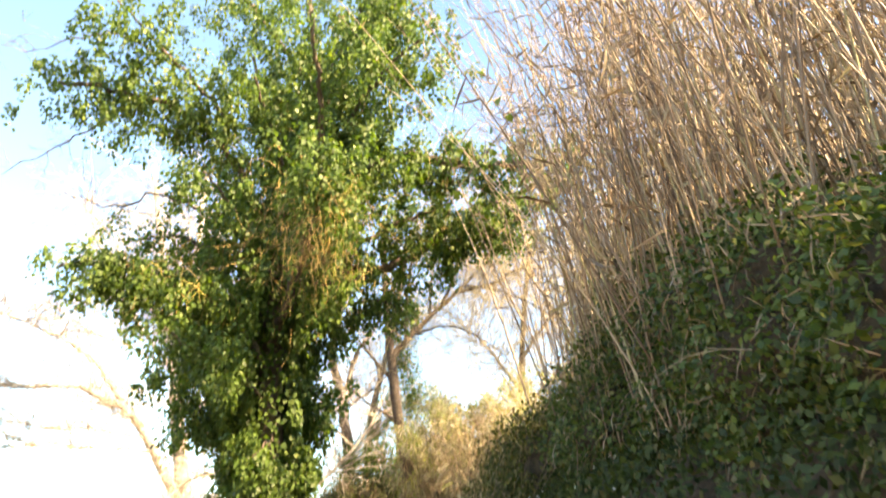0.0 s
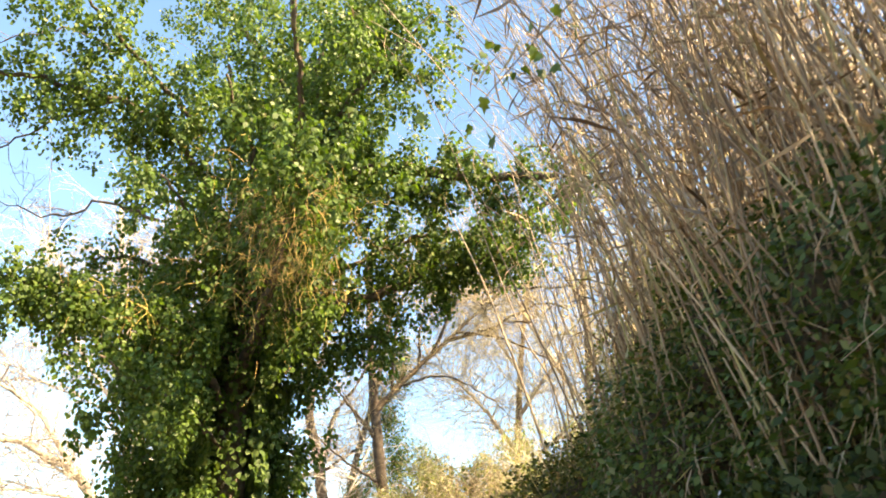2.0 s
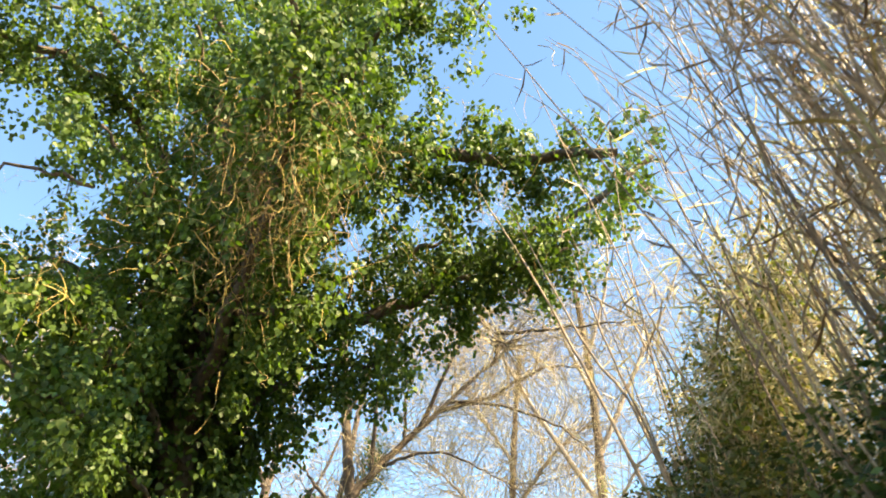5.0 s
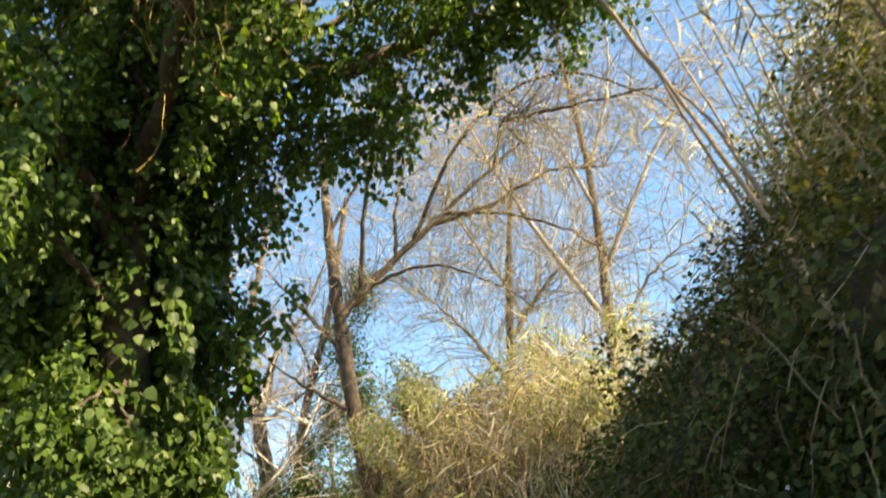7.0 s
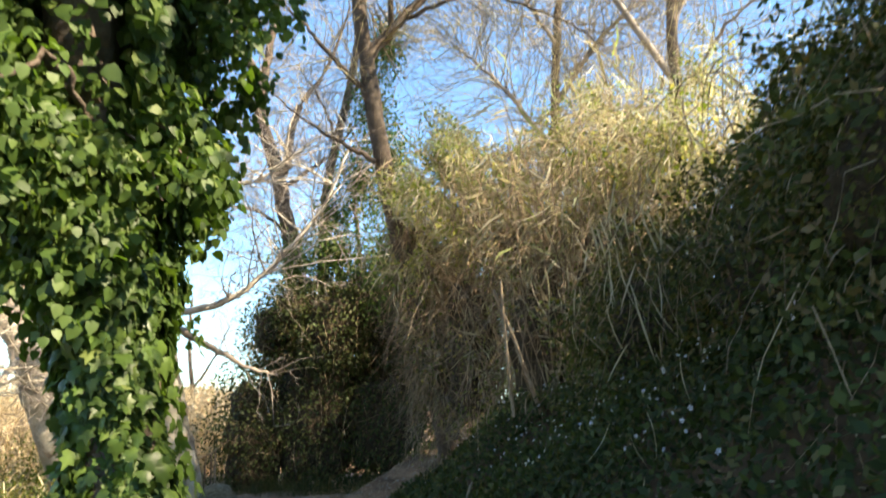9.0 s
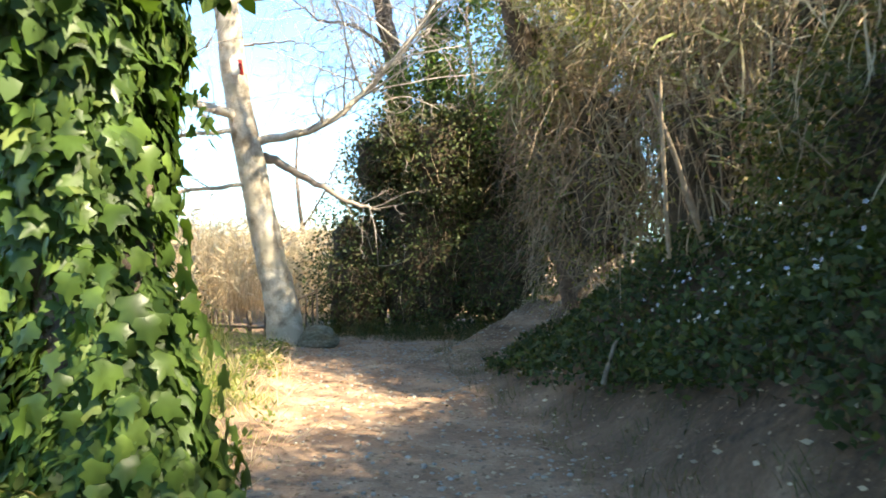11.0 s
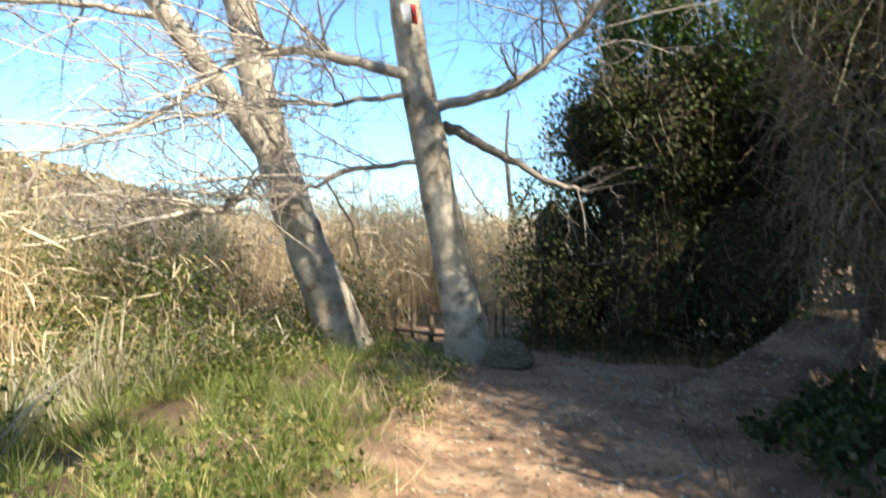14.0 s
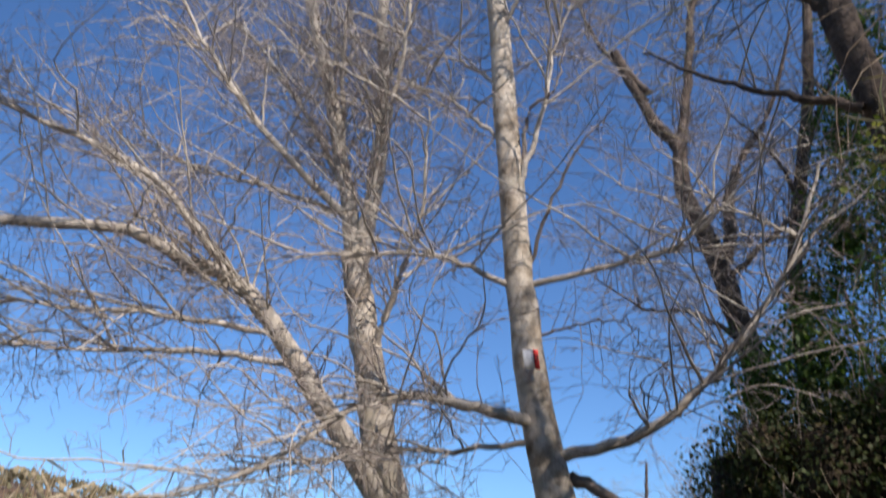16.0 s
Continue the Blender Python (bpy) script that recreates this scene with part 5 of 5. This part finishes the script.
tagged(new("gravel", mesh_np("gravel", V, F, M_STONE)), "small pale stones bedded in the path", "gravel", kind="stuff")

# ---- small things ----
stone = tagged(new("boulder", rock_data("boulder", M_MOSS, 5, 3)), "flat mossy boulder at the foot of the plane tree", "rock")
stone.matrix_world = Matrix.LocRotScale((-3.1, 20.15, 0.10), Euler((0.1, -0.05, 0.4)), (0.38, 0.30, 0.21))


def rod(name, pts, r0, r1, mat, parent=None, sides=8, label=""):
    line = limb_line(pts, 9, r0 * 0.15)
    return part(name, limb_mesh(name, line, r0, r1, mat, sides), parent, label)


def trail_sign():
    """A bent little plate nailed to the plane tree: one half white, one half red with a dark ring."""
    sg = thing("trail_sign", (0, 0, 0), "small bent white and red sign nailed to a tree trunk", "sign")
    m = Matrix.Translation((-4.22, 19.42, 4.56)) @ Matrix.Rotation(radians(48), 4, "Z") @ Matrix.Rotation(radians(-8), 4, "Y")

    def plate(x0, x1, bend):
        v, f = [], []
        for i in range(5):
            u = x0 + (x1 - x0) * i / 4
            for zz in (-0.13, 0.13):
                for th in (0.0, 0.004):
                    v.append(m @ Vector((u, -0.03 - bend * u * u - th, zz)))
        for i in range(4):
            a = i * 4
            f += [(a, a + 4, a + 6, a + 2), (a + 1, a + 3, a + 7, a + 5), (a, a + 1, a + 5, a + 4), (a + 2, a + 6, a + 7, a + 3)]
        f += [(0, 2, 3, 1), (16, 17, 19, 18)]
        return np.array([p[:] for p in v]), np.array(f)

    part("white_half", mesh_np("white_half", *plate(-0.12, 0.02, 1.0), M_WHITE), sg, "white painted half")
    red = part("red_half", mesh_np("red_half", *plate(0.022, 0.10, -5.0), M_RED), sg, "red painted half")
    ring = np.array([(m @ Vector((0.045 + 0.025 * math.cos(a), -0.040, 0.02 + 0.045 * math.sin(a))))[:] for a in np.linspace(0, 2 * math.pi, 17)])
    part("ring_mark", mesh_np("ring_mark", *tubes(ring[None], np.full((1, 17), 0.007), 5), M_BARK), red, "dark ring mark")


trail_sign()


def fence():
    fn = thing("fence", (-4, 22, 0), "low weathered wooden fence beside the path", "fence")
    for x, y, h in ((-4.47, 20.96, 0.42), (-5.0, 21.3, 0.42), (-5.6, 21.7, 0.40), (-6.2, 22.1, 0.42)):
        z = float(land(x, y))
        rod("post", [(x, y, z - 0.1), (x + 0.01, y, z + h * 0.5), (x, y + 0.01, z + h)], 0.05, 0.045, M_WOOD, fn)
    rod("rail", [(-4.4, 20.92, 0.22), (-5.3, 21.5, 0.17), (-6.25, 22.12, 0.10)], 0.03, 0.028, M_WOOD, fn)
    rod("post", [(-3.5, 21.0, -0.1), (-3.5, 21.01, 0.4), (-3.5, 21.0, 0.92)], 0.022, 0.018, M_POLE, fn, label="thin pale upright stake")
    for f in (0.0, 0.3, 0.6, 0.85):
        x, y = -3.93 + 0.43 * f, 20.82 + 0.17 * f
        rod("picket", [(x, y, -0.05), (x + 0.005, y, 0.35), (x, y, 0.66 + 0.23 * f)], 0.02, 0.018, M_WOOD, fn)
    rod("brace", [(-3.95, 20.8, 0.66), (-3.7, 20.9, 0.78), (-3.48, 20.99, 0.90)], 0.018, 0.015, M_POLE, fn)


fence()
for pts, r in (([(2.33, 15.4, 1.45), (2.28, 15.15, 2.2), (2.24, 14.95, 3.0)], 0.022), ([(2.66, 15.42, 1.45), (2.45, 15.2, 2.1), (2.15, 15.0, 2.9)], 0.028)):
    tagged(rod("dead_pole", pts, r, r * 0.7, M_POLE), "bare dead pole leaning on the bank", "pole", "dead poles")
tagged(rod("dead_stick", [(1.80, 14.08, 0.50), (1.84, 14.12, 0.65), (1.90, 14.18, 0.82)], 0.022, 0.012, M_WOOD), "short broken dead stick on the bank", "stick")
for pts in ([(5.26, 9.21, 3.3), (4.84, 9.37, 5.13), (4.42, 9.48, 6.03), (3.68, 9.61, 8.23)], [(5.5, 10.2, 3.4), (5.2, 10.3, 5.0), (4.8, 10.4, 6.6), (4.5, 10.4, 8.2)],
            [(5.74, 10.98, 3.8), (5.61, 11.04, 5.97), (5.37, 11.14, 7.16), (5.0, 11.2, 8.8)], [(5.0, 8.6, 3.0), (4.5, 8.8, 4.8), (3.9, 9.0, 6.6), (3.2, 9.1, 8.3)]):
    cn = thing("leaning_cane", pts[0], "long dry cane leaning out over the path", "cane", "leaning canes")
    ln = limb_line(pts, 26, 0.004)
    stalk = part("stalk", limb_mesh("stalk", ln, 0.022, 0.008, M_POLE, 8), cn)
    for k in range(3, 25, 2):
        part("node", mesh_np("node", *tubes(np.array([[ln[k] - (ln[k + 1] - ln[k]) * 0.04, ln[k], ln[k] + (ln[k + 1] - ln[k]) * 0.04]]), np.array([[0.010, 0.024 - 0.0005 * k, 0.010]]), 8), M_POLE), stalk)


def fronds(label, tip, n, size, down):
    """A tuft of long dead cane leaves hanging from one place."""
    tuft = thing("cane_tuft", tip, label, "dead leaves", "hanging cane tufts")
    for q in range(n):
        d = unit(rng.normal(size=3) * np.array([0.7, 0.7, 0.4]) + np.array([0, 0, -down]))
        V, F = scatter(FROND_V, FROND_F, (np.array(tip) + rng.normal(size=3) * np.array([0.26, 0.24, 0.32]))[None], frames_from(d[None], rand_dirs(1)), [rng.uniform(*size)])
        part("dead_leaf", mesh_np("dead_leaf", V, F, M_DRYGREEN), tuft)


fronds("hanging tuft of long dead cane leaves over the bank", (3.3, 12.1, 3.05), 52, (0.22, 0.55), 2.2)
fronds("hanging tuft of long dead cane leaves on the bramble", (3.5, 12.05, 2.5), 24, (0.2, 0.5), 2.0)
fronds("hanging tuft of dry leaves over the dark bank", (3.0, 13.4, 2.9), 28, (0.2, 0.5), 2.0)
fronds("broken cane with limp straw-coloured leaves on the bank", (3.11, 10.88, 1.2), 7, (0.2, 0.36), 1.6)

sprig = thing("ivy_sprig", (4.8, 2.0, 4.7), "dark ivy sprig hanging over the path", "ivy")
rod("stem", [(5.3, 2.2, 5.5), (5.0, 2.05, 5.0), (4.75, 1.98, 4.6), (4.55, 1.95, 4.3)], 0.006, 0.003, M_BARK, sprig)
one = bpy.data.meshes["ivy_leaf"]
for q in range(26):
    f = rng.uniform(0, 1)
    ob = part("leaf", one, sprig)
    turn = frames_from(unit(rng.normal(size=(1, 3)) * 0.6 + np.array([0, 0, -0.8])), rand_dirs(1))[0]
    ob.matrix_world = Matrix.LocRotScale(Vector((5.15 - 0.62 * f, 2.12 - 0.17 * f, 5.25 - 0.95 * f)) + Vector(rng.normal(size=3) * 0.09), Matrix(turn.tolist()).to_quaternion(), Vector((1, 1, 1)) * float(rng.uniform(0.06, 0.10)))

# hill scrub and far woods
n = 20000
x, y = rng.uniform(-250, -70, n), rng.uniform(0, 210, n)
p = on_land(x, y, 0.4)
p[:, 2] += rng.uniform(-0.2, 0.9, n)
V, F = scatter(BROAD_V, BROAD_F, p, frames_from(rand_dirs(n), rand_dirs(n)), rng.uniform(0.6, 1.5, n))
tagged(new("hill_scrub", mesh_np("hill_scrub", V, F, M_HILL)), "tan dry scrub covering the far hill", "scrub", kind="stuff")
